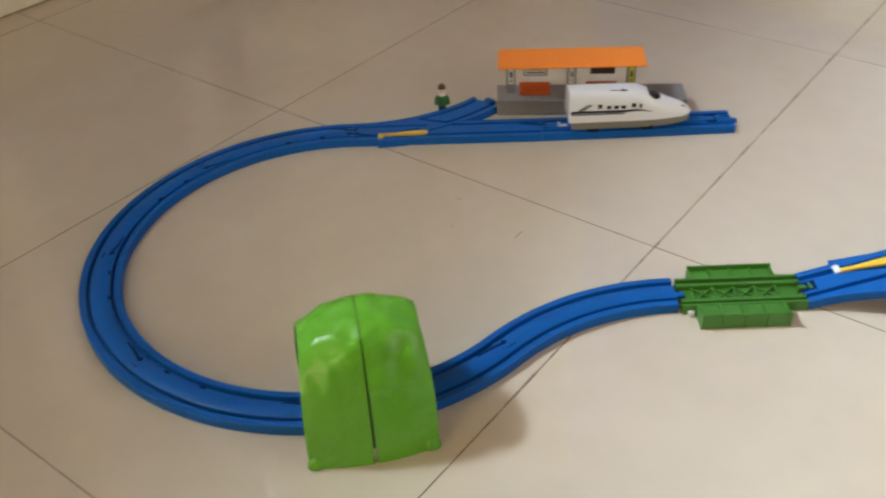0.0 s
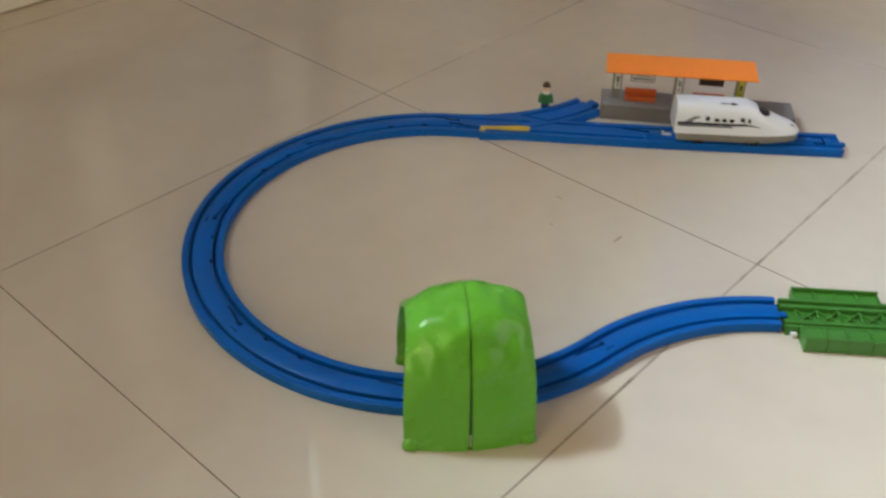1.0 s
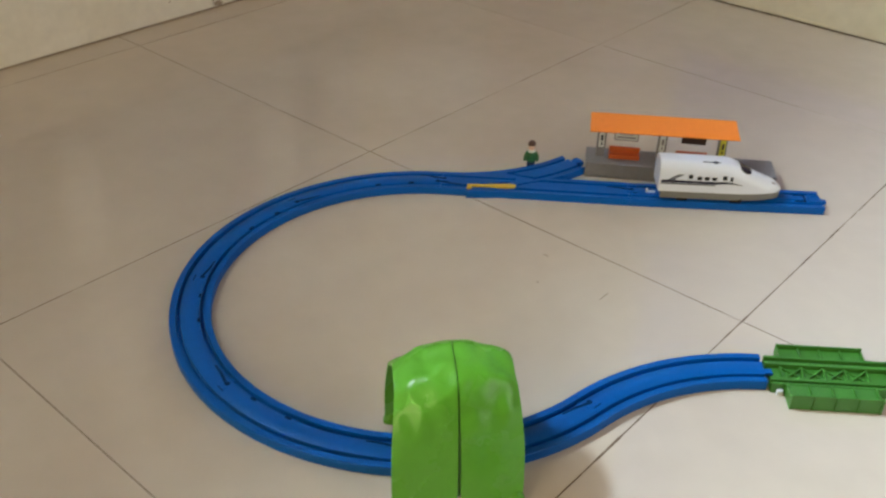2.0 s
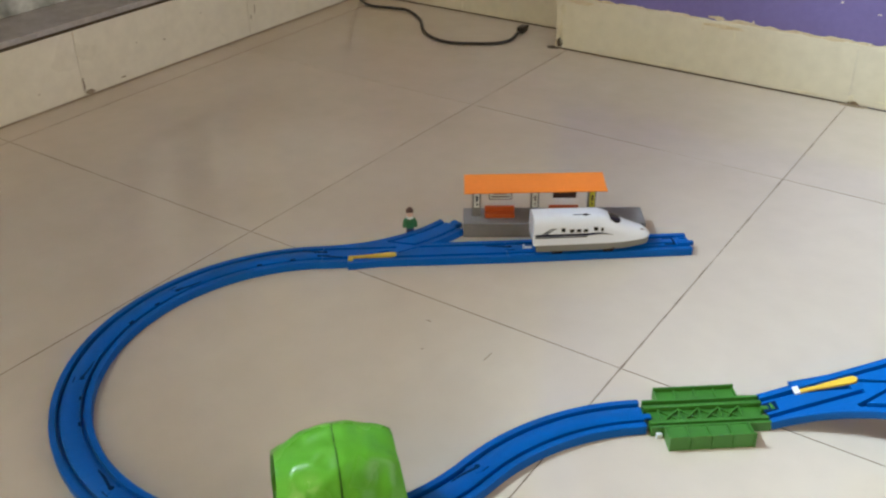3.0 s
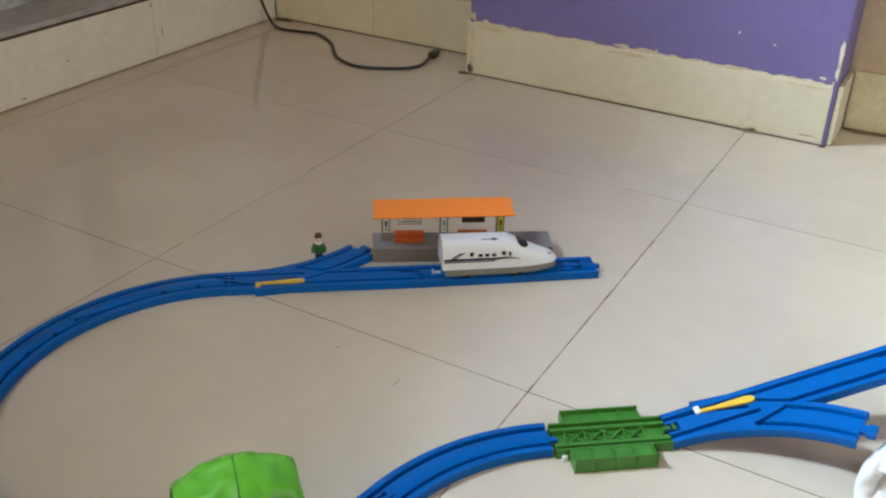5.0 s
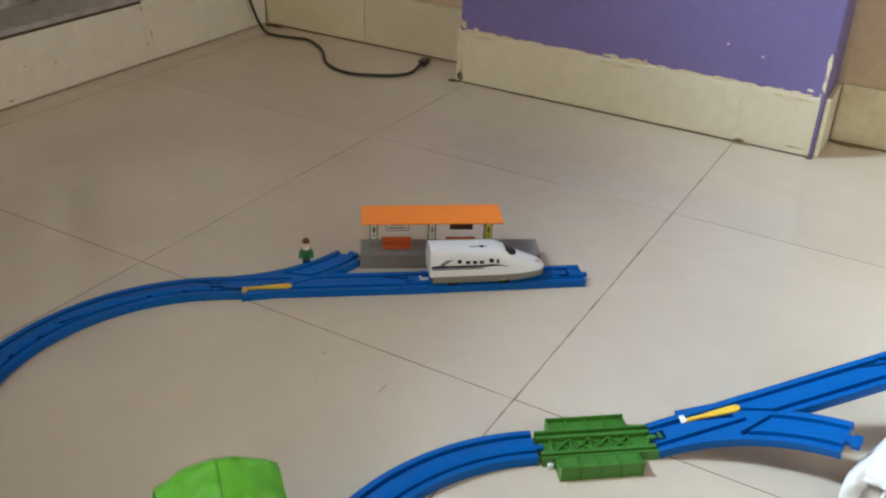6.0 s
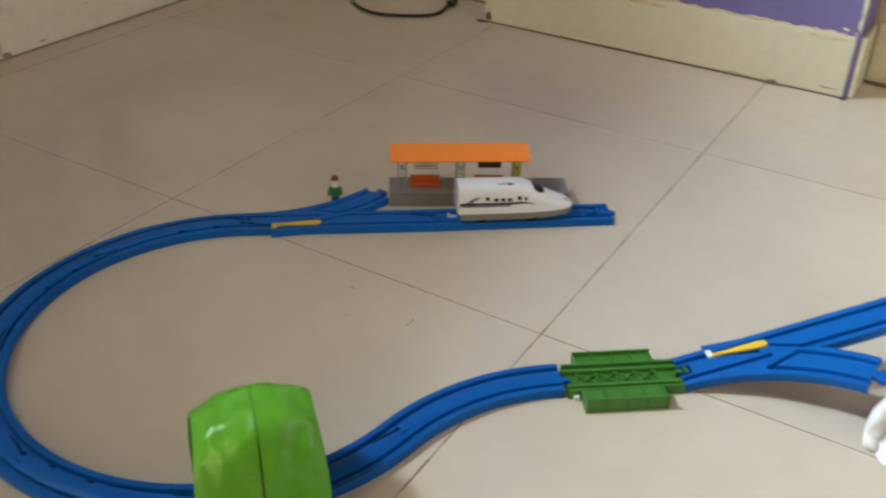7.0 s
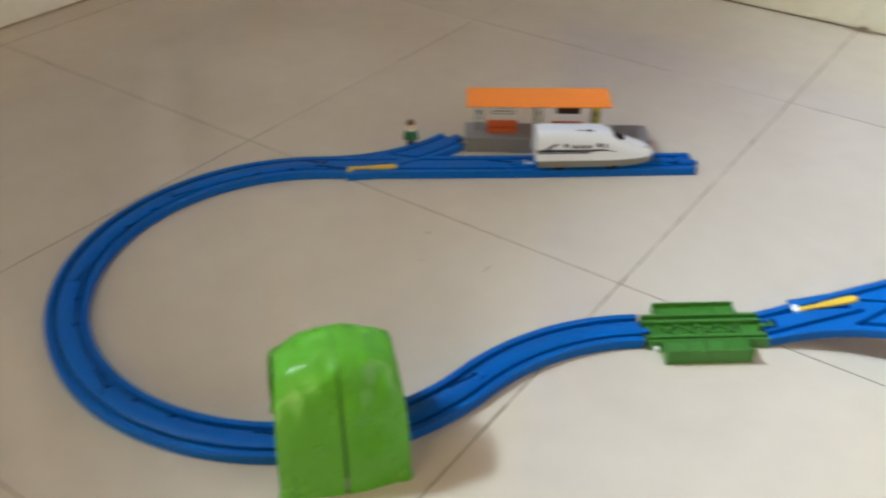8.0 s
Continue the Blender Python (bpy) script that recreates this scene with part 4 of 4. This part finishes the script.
def section_point(u):
    """A point of the smooth outline through SECTION, u from 0 to 1."""
    t = u * (len(SECTION) - 1)
    i = min(int(t), len(SECTION) - 2)
    t -= i
    q = [SECTION[max(0, min(len(SECTION) - 1, k))] for k in (i - 1, i, i + 1, i + 2)]
    return [0.5 * (2 * b_ + (c_ - a_) * t + (2 * a_ - 5 * b_ + 4 * c_ - d_) * t * t + (3 * b_ - a_ - 3 * c_ + d_) * t ** 3) for a_, b_, c_, d_ in zip(*q)]


def cloth_point(u, v):
    y, z = section_point(u)
    z = max(0.0, z)
    x = v * CW
    k = max(0.0, 1 - v / 0.09)
    shrink = 1 - 0.10 * k ** 2.2
    y, z = 0.15 + (y - 0.15) * (1 - 0.05 * k ** 2), z * shrink
    q = Vector((x * 16, y * 11, z * 14))
    crease = (1 - abs(noise.noise(Vector((x * 11 + y * 14, y * 6 - x * 5, 2.3))))) ** 7
    fold = 1 - abs(noise.noise(Vector((x * 26 + z * 30, y * 20 - z * 12, 5.7))))
    wr = 0.0050 * noise.noise(q) + 0.0022 * noise.noise(Vector((x * 45, y * 30, z * 40))) + 0.0034 * crease + 0.0028 * fold ** 5
    wr *= min(1.0, z / 0.012)
    x += 0.026 * max(0.0, 1 - v / 0.16) * max(0.0, (z - 0.030) / 0.04) ** 1.2
    lean = 0.006 * noise.noise(Vector((y * 14, z * 20, 9.1))) * k
    ny = -1.0 if y < 0.02 else (1.0 if y > 0.28 else 0.0)
    if y < 0.05 and z > 0.02:
        y, z = y - 0.0075 * k * (1 - y / 0.05), z - 0.0035 * k * (1 - y / 0.05)
    return Vector((x + lean, y, z)) + Vector((0, ny * 0.8, 1.0 if z > 0.03 else 0.2)) * wr


cloth = thing("folded_cloth", pose(0.303, 0.018, 0, 0, 0, -14), "rumpled white cotton cloth folded into a pad under the raised track", "cloth")
bm = bmesh.new()
us, vs = steps(0, 1, 150), steps(0, 1, 160)
outer = surface(bm, cloth_point, us, vs)
for i in (0, -1):
    bm.faces.new([outer[k][i] for k in range(len(us))])
part("cloth_body", bm, CLOTH, cloth, smooth=60)


def drape(top, foot, half, seed, bulge=0.004, lean=0.35):
    """A hanging flap of cloth from a line of points at the top to one at the foot, with a soft thickness."""
    b2 = bmesh.new()
    t_, f_ = [Vector(p) for p in top], [Vector(p) for p in foot]

    def along(pts, u):
        q = u * (len(pts) - 1)
        k = min(int(q), len(pts) - 2)
        w = q - k
        w = w * w * (3 - 2 * w) * 0.5 + w * 0.5
        return pts[k].lerp(pts[k + 1], w)

    def face(u, v, off):
        p = along(t_, u).lerp(along(f_, u), v)
        n = noise.noise(Vector((u * 5.0, v * 2.2, seed))) + 0.5 * noise.noise(Vector((u * 11.0, v * 5.0, seed + 3)))
        p += Vector((0.2 * n, -n, lean * n)) * bulge + Vector((0, -1, 0)) * math.sin(math.pi * v) * bulge
        return Vector((p.x, p.y + off, max(0.0005, p.z)))

    us_, vs_ = steps(0, 1, 36), steps(0, 1, 20)
    a = surface(b2, lambda u, v: face(u, v, -half), us_, vs_)
    z = surface(b2, lambda u, v: face(u, v, half), us_, vs_)
    for i_ in range(len(us_) - 1):
        for k_ in (0, -1):
            b2.faces.new((a[i_][k_], a[i_ + 1][k_], z[i_ + 1][k_], z[i_][k_]))
    for k_ in range(len(vs_) - 1):
        for i_ in (0, -1):
            b2.faces.new((a[i_][k_], a[i_][k_ + 1], z[i_][k_ + 1], z[i_][k_]))
    return b2


FLAPS = (([(0.012, 0.010, 0.026), (0.019, 0.006, 0.027), (0.027, 0.010, 0.028)], [(0.012, -0.007, 0.0), (0.020, -0.010, 0.001), (0.029, -0.005, 0.003)], 0.0026, 7.0, 0.0006),
         ([(0.0290, 0.006, 0.0360), (0.0320, 0.002, 0.0365), (0.0360, 0.007, 0.0360)], [(0.0295, -0.002, 0.019), (0.0325, -0.005, 0.018), (0.0365, 0.000, 0.020)], 0.0020, 11.0, 0.0004),
         ([(0.036, 0.012, 0.034), (0.060, 0.010, 0.033), (0.10, 0.010, 0.034), (0.17, 0.010, 0.034), (0.30, 0.010, 0.034)], [(0.036, 0.002, 0.012), (0.060, 0.003, 0.012), (0.10, 0.004, 0.012), (0.17, 0.004, 0.012), (0.30, 0.004, 0.012)], 0.0015, 19.0, 0.0045),
         ([(0.017, -0.005, 0.009), (0.030, -0.005, 0.011), (0.055, -0.002, 0.013), (0.10, 0.000, 0.014), (0.18, 0.001, 0.014), (0.30, 0.002, 0.014)], [(0.017, -0.011, 0.0), (0.030, -0.018, 0.0), (0.055, -0.018, 0.0), (0.10, -0.014, 0.0), (0.18, -0.010, 0.0), (0.30, -0.008, 0.0)], 0.0020, 27.0, 0.0045))
for top, foot, half, seed, bulge in FLAPS:
    part("inner_fold", drape(top, foot, half, seed, bulge), CLOTH, cloth, smooth=60)


def soft_roll(points, radius, seed):
    """A puffy roll of cloth through points, a little uneven in thickness."""
    b2 = tube(bmesh.new(), points, radius, 14, 10)
    for v in b2.verts:
        n = noise.noise(v.co * 55 + Vector((seed, 0, 0))) + 0.6 * noise.noise(v.co * 130 + Vector((0, seed, 0)))
        v.co += Vector((0.6 * n, -n, 0.5 * n)) * radius * 0.42
        v.co.z = max(0.0004, v.co.z)
    return b2


part("side_roll", soft_roll([(0.0240, 0.0200, 0.0460), (0.0130, 0.0060, 0.0430), (0.0075, -0.0010, 0.0300), (0.0075, -0.0035, 0.0150), (0.0085, -0.0030, 0.0020)], 0.0082, 3.0), CLOTH, cloth, smooth=True)
part("lip", soft_roll([(0.0100, 0.0050, 0.0440), (0.0200, 0.0020, 0.0440), (0.0350, 0.0005, 0.0425), (0.0550, 0.0000, 0.0415), (0.0850, 0.0005, 0.0425), (0.1400, 0.0020, 0.0430), (0.3000, 0.0030, 0.0430)], 0.0056, 9.0), CLOTH, cloth, smooth=True)
bm = bmesh.new()
fn = lambda u, v: Vector((0.030 + 0.036 * u, -0.0040 + 0.0030 * math.cos(v) + 0.002 * u, 0.0165 + 0.0075 * math.sin(v) * math.sin(math.pi * (0.10 + 0.80 * u)) ** 0.4 - 0.002 * u + 0.0012 * noise.noise(Vector((u * 5, v, 3)))))
rows_ = surface(bm, fn, steps(0, 1, 24), steps(0, 2 * math.pi * 11 / 12, 11), close_v=True)
bm.faces.new(rows_[0])
bm.faces.new(rows_[-1])
part("dark_lining", bm, DARK_CLOTH, cloth, "black strip inside the folds", smooth=True)

# ---------------------------------------------------------------- cloth on the floor before the tunnel
rag = thing("small_garment", pose(0.0183, -0.3727, 0, 0, 0, 36), "small dark grey and pale blue folded garment on the floor", "garment")


def pad(x0, x1, y0, y1, h, seed):
    """A soft flat fold lying on the floor, rounded at its rim."""
    b2 = bmesh.new()
    fn = lambda u, v: Vector((x0 + (x1 - x0) * u, y0 + (y1 - y0) * v, 0.0008 + (h + 0.003 * noise.noise(Vector((u * 6, v * 6, seed)))) * (math.sin(math.pi * u) * math.sin(math.pi * v)) ** 0.3))
    surface(b2, fn, steps(0, 1, 30), steps(0, 1, 30))
    return b2


part("cuff", pad(-0.002, 0.040, -0.070, 0.004, 0.012, 1.0), DARK_CLOTH, rag, "dark grey ribbed cuff", smooth=True)
for k in range(7):
    y = -0.062 + 0.009 * k
    part("rib", tube(bmesh.new(), [(0.004, y, 0.0105), (0.019, y + 0.001, 0.0135), (0.034, y, 0.0115)], 0.0016, 6, 4), DARK_CLOTH, rag)
part("panel", pad(0.030, 0.150, -0.090, 0.002, 0.010, 5.0), PALE_CLOTH, rag, smooth=True)
bm = tube(bmesh.new(), [(0.034, -0.001, 0.0085), (0.052, 0.001, 0.0105), (0.072, 0.0005, 0.0105), (0.095, -0.003, 0.0095), (0.120, -0.006, 0.008), (0.142, -0.012, 0.005)], 0.0021, 8, 6)
part("hem", bm, NAVY, rag, "navy hem", smooth=True)

# ---------------------------------------------------------------- cable
cab = thing("cable", pose(0, 0, 0), "thin black cable lying along the corner of the floor", "cable")
bm = bmesh.new()
tube(bm, [(-1.050, 0.800, 0.30), (-1.052, 0.830, 0.15), (-1.047, 0.862, 0.055), (-1.030, 0.868, 0.012), (-0.991, 0.850, 0.0032), (-0.933, 0.858, 0.0032), (-0.897, 0.862, 0.0032), (-0.835, 0.822, 0.0032),
          (-0.785, 0.765, 0.0032), (-0.740, 0.738, 0.0032), (-0.700, 0.734, 0.0032), (-0.660, 0.752, 0.0032), (-0.628, 0.775, 0.0032), (-0.614, 0.805, 0.0034), (-0.622, 0.850, 0.005)], 0.0031, 8, 6)
part("cord", bm, CABLE, cab, smooth=True)
pg = boxed((-0.007, -0.012, 0.0005), (0.007, 0.014, 0.0125), 0.0025)
plug = part("plug", pg, CABLE, cab, "black moulded plug", m=pose(-0.624, 0.868, 0, 0, 0, 8))
part("plug_tip", boxed((-0.0045, 0.0135, 0.004), (0.0045, 0.0230, 0.009), 0.0006), BLACK, plug)

# ---------------------------------------------------------------- scuffs on the skirting
def scuff(y, z, dy, dz, seed):
    bm = bmesh.new()
    k = 10
    rim = [(dy * math.cos(a) * (1 + 0.6 * noise.noise(Vector((a, seed, 0)))), dz * math.sin(a) * (1 + 0.6 * noise.noise(Vector((a, seed, 4))))) for a in [2 * math.pi * i / k for i in range(k)]]
    front = [bm.verts.new((LEFT + 0.0084, y + p, z + q)) for p, q in rim]
    back = [bm.verts.new((LEFT + 0.0076, y + p, z + q)) for p, q in rim]
    bm.faces.new(front)
    for i in range(k):
        bm.faces.new((front[i], front[(i + 1) % k], back[(i + 1) % k], back[i]))
    part("scuff", bm, GROUT, bpy.data.objects["baseboard_west"])


for y, z, dy, dz in ((0.2622, 0.0105, 0.0055, 0.0014), (0.585, 0.0500, 0.0010, 0.0085), (0.5735, 0.036, 0.0008, 0.0050), (0.36, 0.050, 0.0018, 0.0016), (0.565, 0.103, 0.0016, 0.0040),
                     (0.192, 0.006, 0.0090, 0.0042), (0.183, 0.020, 0.0012, 0.0120), (0.300, 0.060, 0.0012, 0.0012), (0.10, 0.030, 0.0014, 0.0014), (0.45, 0.075, 0.0012, 0.0010)):
    scuff(y, z, dy, dz, y * 31)

def pier_scuff(x, z, dx, dz, seed, mat):
    bm = bmesh.new()
    k = 12
    rim = [(dx * math.cos(a) * (1 + 0.7 * noise.noise(Vector((a * 2, seed, 0)))), dz * math.sin(a) * (1 + 0.7 * noise.noise(Vector((a * 2, seed, 4))))) for a in [2 * math.pi * i / k for i in range(k)]]
    front = [bm.verts.new((x + p, SKIRT_Y - 0.0008, max(0.002, z + q))) for p, q in rim]
    back = [bm.verts.new((x + p, SKIRT_Y + 0.0002, max(0.002, z + q))) for p, q in rim]
    bm.faces.new(front)
    for i in range(k):
        bm.faces.new((front[i], front[(i + 1) % k], back[(i + 1) % k], back[i]))
    part("scuff", bm, mat, bpy.data.objects["baseboard_pier"])


for x, z, dx, dz, mat in ((-0.515, 0.030, 0.0035, 0.024, DIRTY_CREAM), (-0.517, 0.012, 0.0050, 0.009, DIRT), (-0.512, 0.075, 0.0045, 0.012, DIRTY_CREAM), (-0.195, 0.078, 0.0015, 0.0070, DIRTY_CREAM),
                          (-0.215, 0.0895, 0.0420, 0.0030, PLASTER), (-0.250, 0.084, 0.0020, 0.0090, DIRTY_CREAM), (-0.475, 0.0905, 0.0240, 0.0038, PLASTER), (0.004, 0.010, 0.0040, 0.0070, DIRTY_CREAM),
                          (0.072, 0.0910, 0.0300, 0.0030, PLASTER), (0.112, 0.045, 0.0012, 0.022, DIRTY_CREAM), (0.052, 0.0125, 0.0120, 0.0007, DIRTY_CREAM), (0.092, 0.0120, 0.0140, 0.0007, FLOOR_DIRT), (0.008, 0.0030, 0.0080, 0.0040, FLOOR_DIRT), (-0.060, 0.006, 0.0300, 0.0020, DIRTY_CREAM), (-0.300, 0.005, 0.0500, 0.0018, DIRTY_CREAM)):
    pier_scuff(x, z, dx, dz, x * 17, mat)

# ---------------------------------------------------------------- dirt on the floor
def speck(m, pts, r, label):
    bm = bmesh.new()
    tube(bm, pts, r, 6, 4)
    return tagged(part("floor_speck", bm, GROUT, m=m), label, "dirt")


speck(pose(-0.1179, -0.0563, 0.0003), [(-0.0000, -0.0068, 0), (-0.0000, -0.0027, 0.0002), (0.0000, 0.0068, 0)], 0.0005, "small brown hair-like crumb on the floor tile")
speck(pose(-0.203, -0.038, 0.0003), [(-0.003, 0, 0), (0, 0.0010, 0), (0.003, 0.0004, 0)], 0.0005, "small brown crumb on the floor tile")
speck(pose(-0.180, -0.082, 0.0003), [(-0.001, 0, 0), (0.001, 0.001, 0)], 0.0005, "tiny brown crumb on the floor tile")


def stain(name, label, x, y, rx, ry, seed, mat=DIRT):
    """A flat crust of dirt with a ragged rim."""
    bm = bmesh.new()
    k = 28
    mid = bm.verts.new((x, y, 0.0024))
    rim = []
    for i in range(k):
        t = 2 * math.pi * i / k
        q = 1 + 0.45 * noise.noise(Vector((math.cos(t) * 1.5, math.sin(t) * 1.5, seed)))
        rim.append(bm.verts.new((x + rx * q * math.cos(t), y + ry * q * math.sin(t), 0.0006)))
    for i in range(k):
        bm.faces.new((mid, rim[i], rim[(i + 1) % k]))
    return tagged(part(name, bm, mat, smooth=True), label, "dirt")


stain("dirt_crust", "dark crust of dirt at the foot of the pier skirting", 0.008, SKIRT_Y - 0.003, 0.026, 0.006, 2, FLOOR_DIRT)
stain("dirt_crust", "dark crust of dirt at the corner of the pier", PIER_A - 0.006, SKIRT_Y - 0.003, 0.014, 0.008, 6)
stain("dirt_crust", "dark dirt in the corner under the cable", LEFT + 0.035, BACK - 0.020, 0.022, 0.010, 9)
stain("dirt_crust", "brown dirt on the floor in the recess beside the pier", PIER_B + 0.040, BACK - 0.012, 0.034, 0.007, 15, FLOOR_DIRT)
stain("dirt_crust", "dark dirt at the edge of the pier skirting", PIER_B - 0.004, SKIRT_Y - 0.003, 0.006, 0.006, 12)
for a, b, w in ((PIER_A, 0.0, 0.0018), (0.0, PIER_B - 0.01, 0.0007)):
    structure("trim_joint", boxed((a, SKIRT_Y - 0.0022, 0.0004), (b, SKIRT_Y - 0.0003, 0.0004 + w)), DIRT, "dark dirty joint under the pier skirting", "trim")
structure("trim_joint", boxed((LEFT + 0.0082, -1.5, 0.0004), (LEFT + 0.0100, BACK - 0.03, 0.0022)), GROUT, "dirty joint under the skirting tiles", "trim")
structure("trim_joint", boxed((LEFT + 0.03, BACK - 0.0100, 0.0004), (PIER_A - 0.004, BACK - 0.0082, 0.0022)), DIRT, "dirty joint under the back skirting", "trim")
structure("trim_joint", boxed((PIER_B + 0.004, BACK - 0.0080, 0.0004), (0.60, BACK - 0.0042, 0.0012)), DIRT, "brown dirt under the stained skirting", "trim")

# ---------------------------------------------------------------- floor: polished tiles over a dirty bed
floor = structure("floor", boxed((W, FRONT - 0.2, -0.1), (RIGHT + 0.2, BACK + 0.2, -0.0009)), GROUT, "polished beige floor tiles with thin dirty joints", "floor")


def tile_mesh(w, h):
    bm = bmesh.new()
    c, gap = 0.0003, 0.0003
    lo = [(-w / 2 + gap, -h / 2 + gap), (w / 2 - gap, -h / 2 + gap), (w / 2 - gap, h / 2 - gap), (-w / 2 + gap, h / 2 - gap)]
    hi = [(x - math.copysign(c, x), y - math.copysign(c, y)) for x, y in lo]
    rings = [[bm.verts.new((x, y, z)) for x, y in q] for q, z in ((lo, -0.008), (lo, -0.0004), (hi, 0.0))]
    for r0, r1 in zip(rings, rings[1:]):
        for i in range(4):
            bm.faces.new((r0[i], r0[(i + 1) % 4], r1[(i + 1) % 4], r1[i]))
    for f in bm.faces:
        f.material_index = 1
    bm.faces.new(rings[-1])
    return mesh_of("floor_tile", bm, [TILE, GROUT])


xs_ = [LEFT, -1.0] + [-0.5 + 0.5 * i for i in range(4)] + [RIGHT]
ys_ = [FRONT] + [-2.0 + 0.5 * i for i in range(6)] + [BACK]


def joint_line(along_x, c, a, b, width, seed):
    """Dirt packed into a joint, of uneven width, with short breaks."""
    bm = bmesh.new()
    k = max(4, int(abs(b - a) / 0.004))
    run = []
    for i in range(k + 1):
        p = a + (b - a) * i / k
        w = width * (0.75 + 0.8 * noise.noise(Vector((p * 42, seed, 0))) + 0.5 * noise.noise(Vector((p * 160, seed, 3))))
        o = 0.00025 * noise.noise(Vector((p * 30, seed, 8)))
        if w < width * 0.22:
            run = []
            continue
        q = [(p, c + o - w / 2), (p, c + o + w / 2)] if along_x else [(c + o - w / 2, p), (c + o + w / 2, p)]
        row = [bm.verts.new((x, y, z)) for (x, y), z in ((q[0], -0.0008), (q[0], 0.00012), (q[1], 0.00012), (q[1], -0.0008))]
        if run:
            for j in range(3):
                bm.faces.new((run[j], run[j + 1], row[j + 1], row[j]))
        run = row
    bmesh.ops.delete(bm, geom=[v for v in bm.verts if not v.link_faces], context="VERTS")
    part("joint_dirt", bm, JOINT_DIRT, floor)


for n, (along_x, c, a, b, width) in enumerate(((True, 0.0, LEFT, -0.50, 0.0012), (True, 0.0, -0.50, -0.02, 0.0009), (True, 0.0, 0.0, 0.90, 0.0009), (False, -0.5, -1.2, 0.045, 0.0013),
                                               (False, -0.5, 0.30, 0.49, 0.0007), (False, 0.0, -0.30, 0.82, 0.0017), (False, 0.0, -1.0, -0.30, 0.0010), (True, 0.5, -0.49, -0.17, 0.0010),
                                               (True, 0.5, 0.03, 0.60, 0.0009), (True, -0.5, LEFT, 0.40, 0.0010), (False, -1.0, -0.2, 0.85, 0.0008))):
    joint_line(along_x, c, a, b, width, n * 3.1)
cache = {}
for xa, xb in zip(xs_, xs_[1:]):
    for ya, yb in zip(ys_, ys_[1:]):
        key = (round(xb - xa, 4), round(yb - ya, 4))
        if key not in cache:
            cache[key] = tile_mesh(*key)
        part("floor_tile", cache[key], None, floor, m=pose((xa + xb) / 2, (ya + yb) / 2, 0))
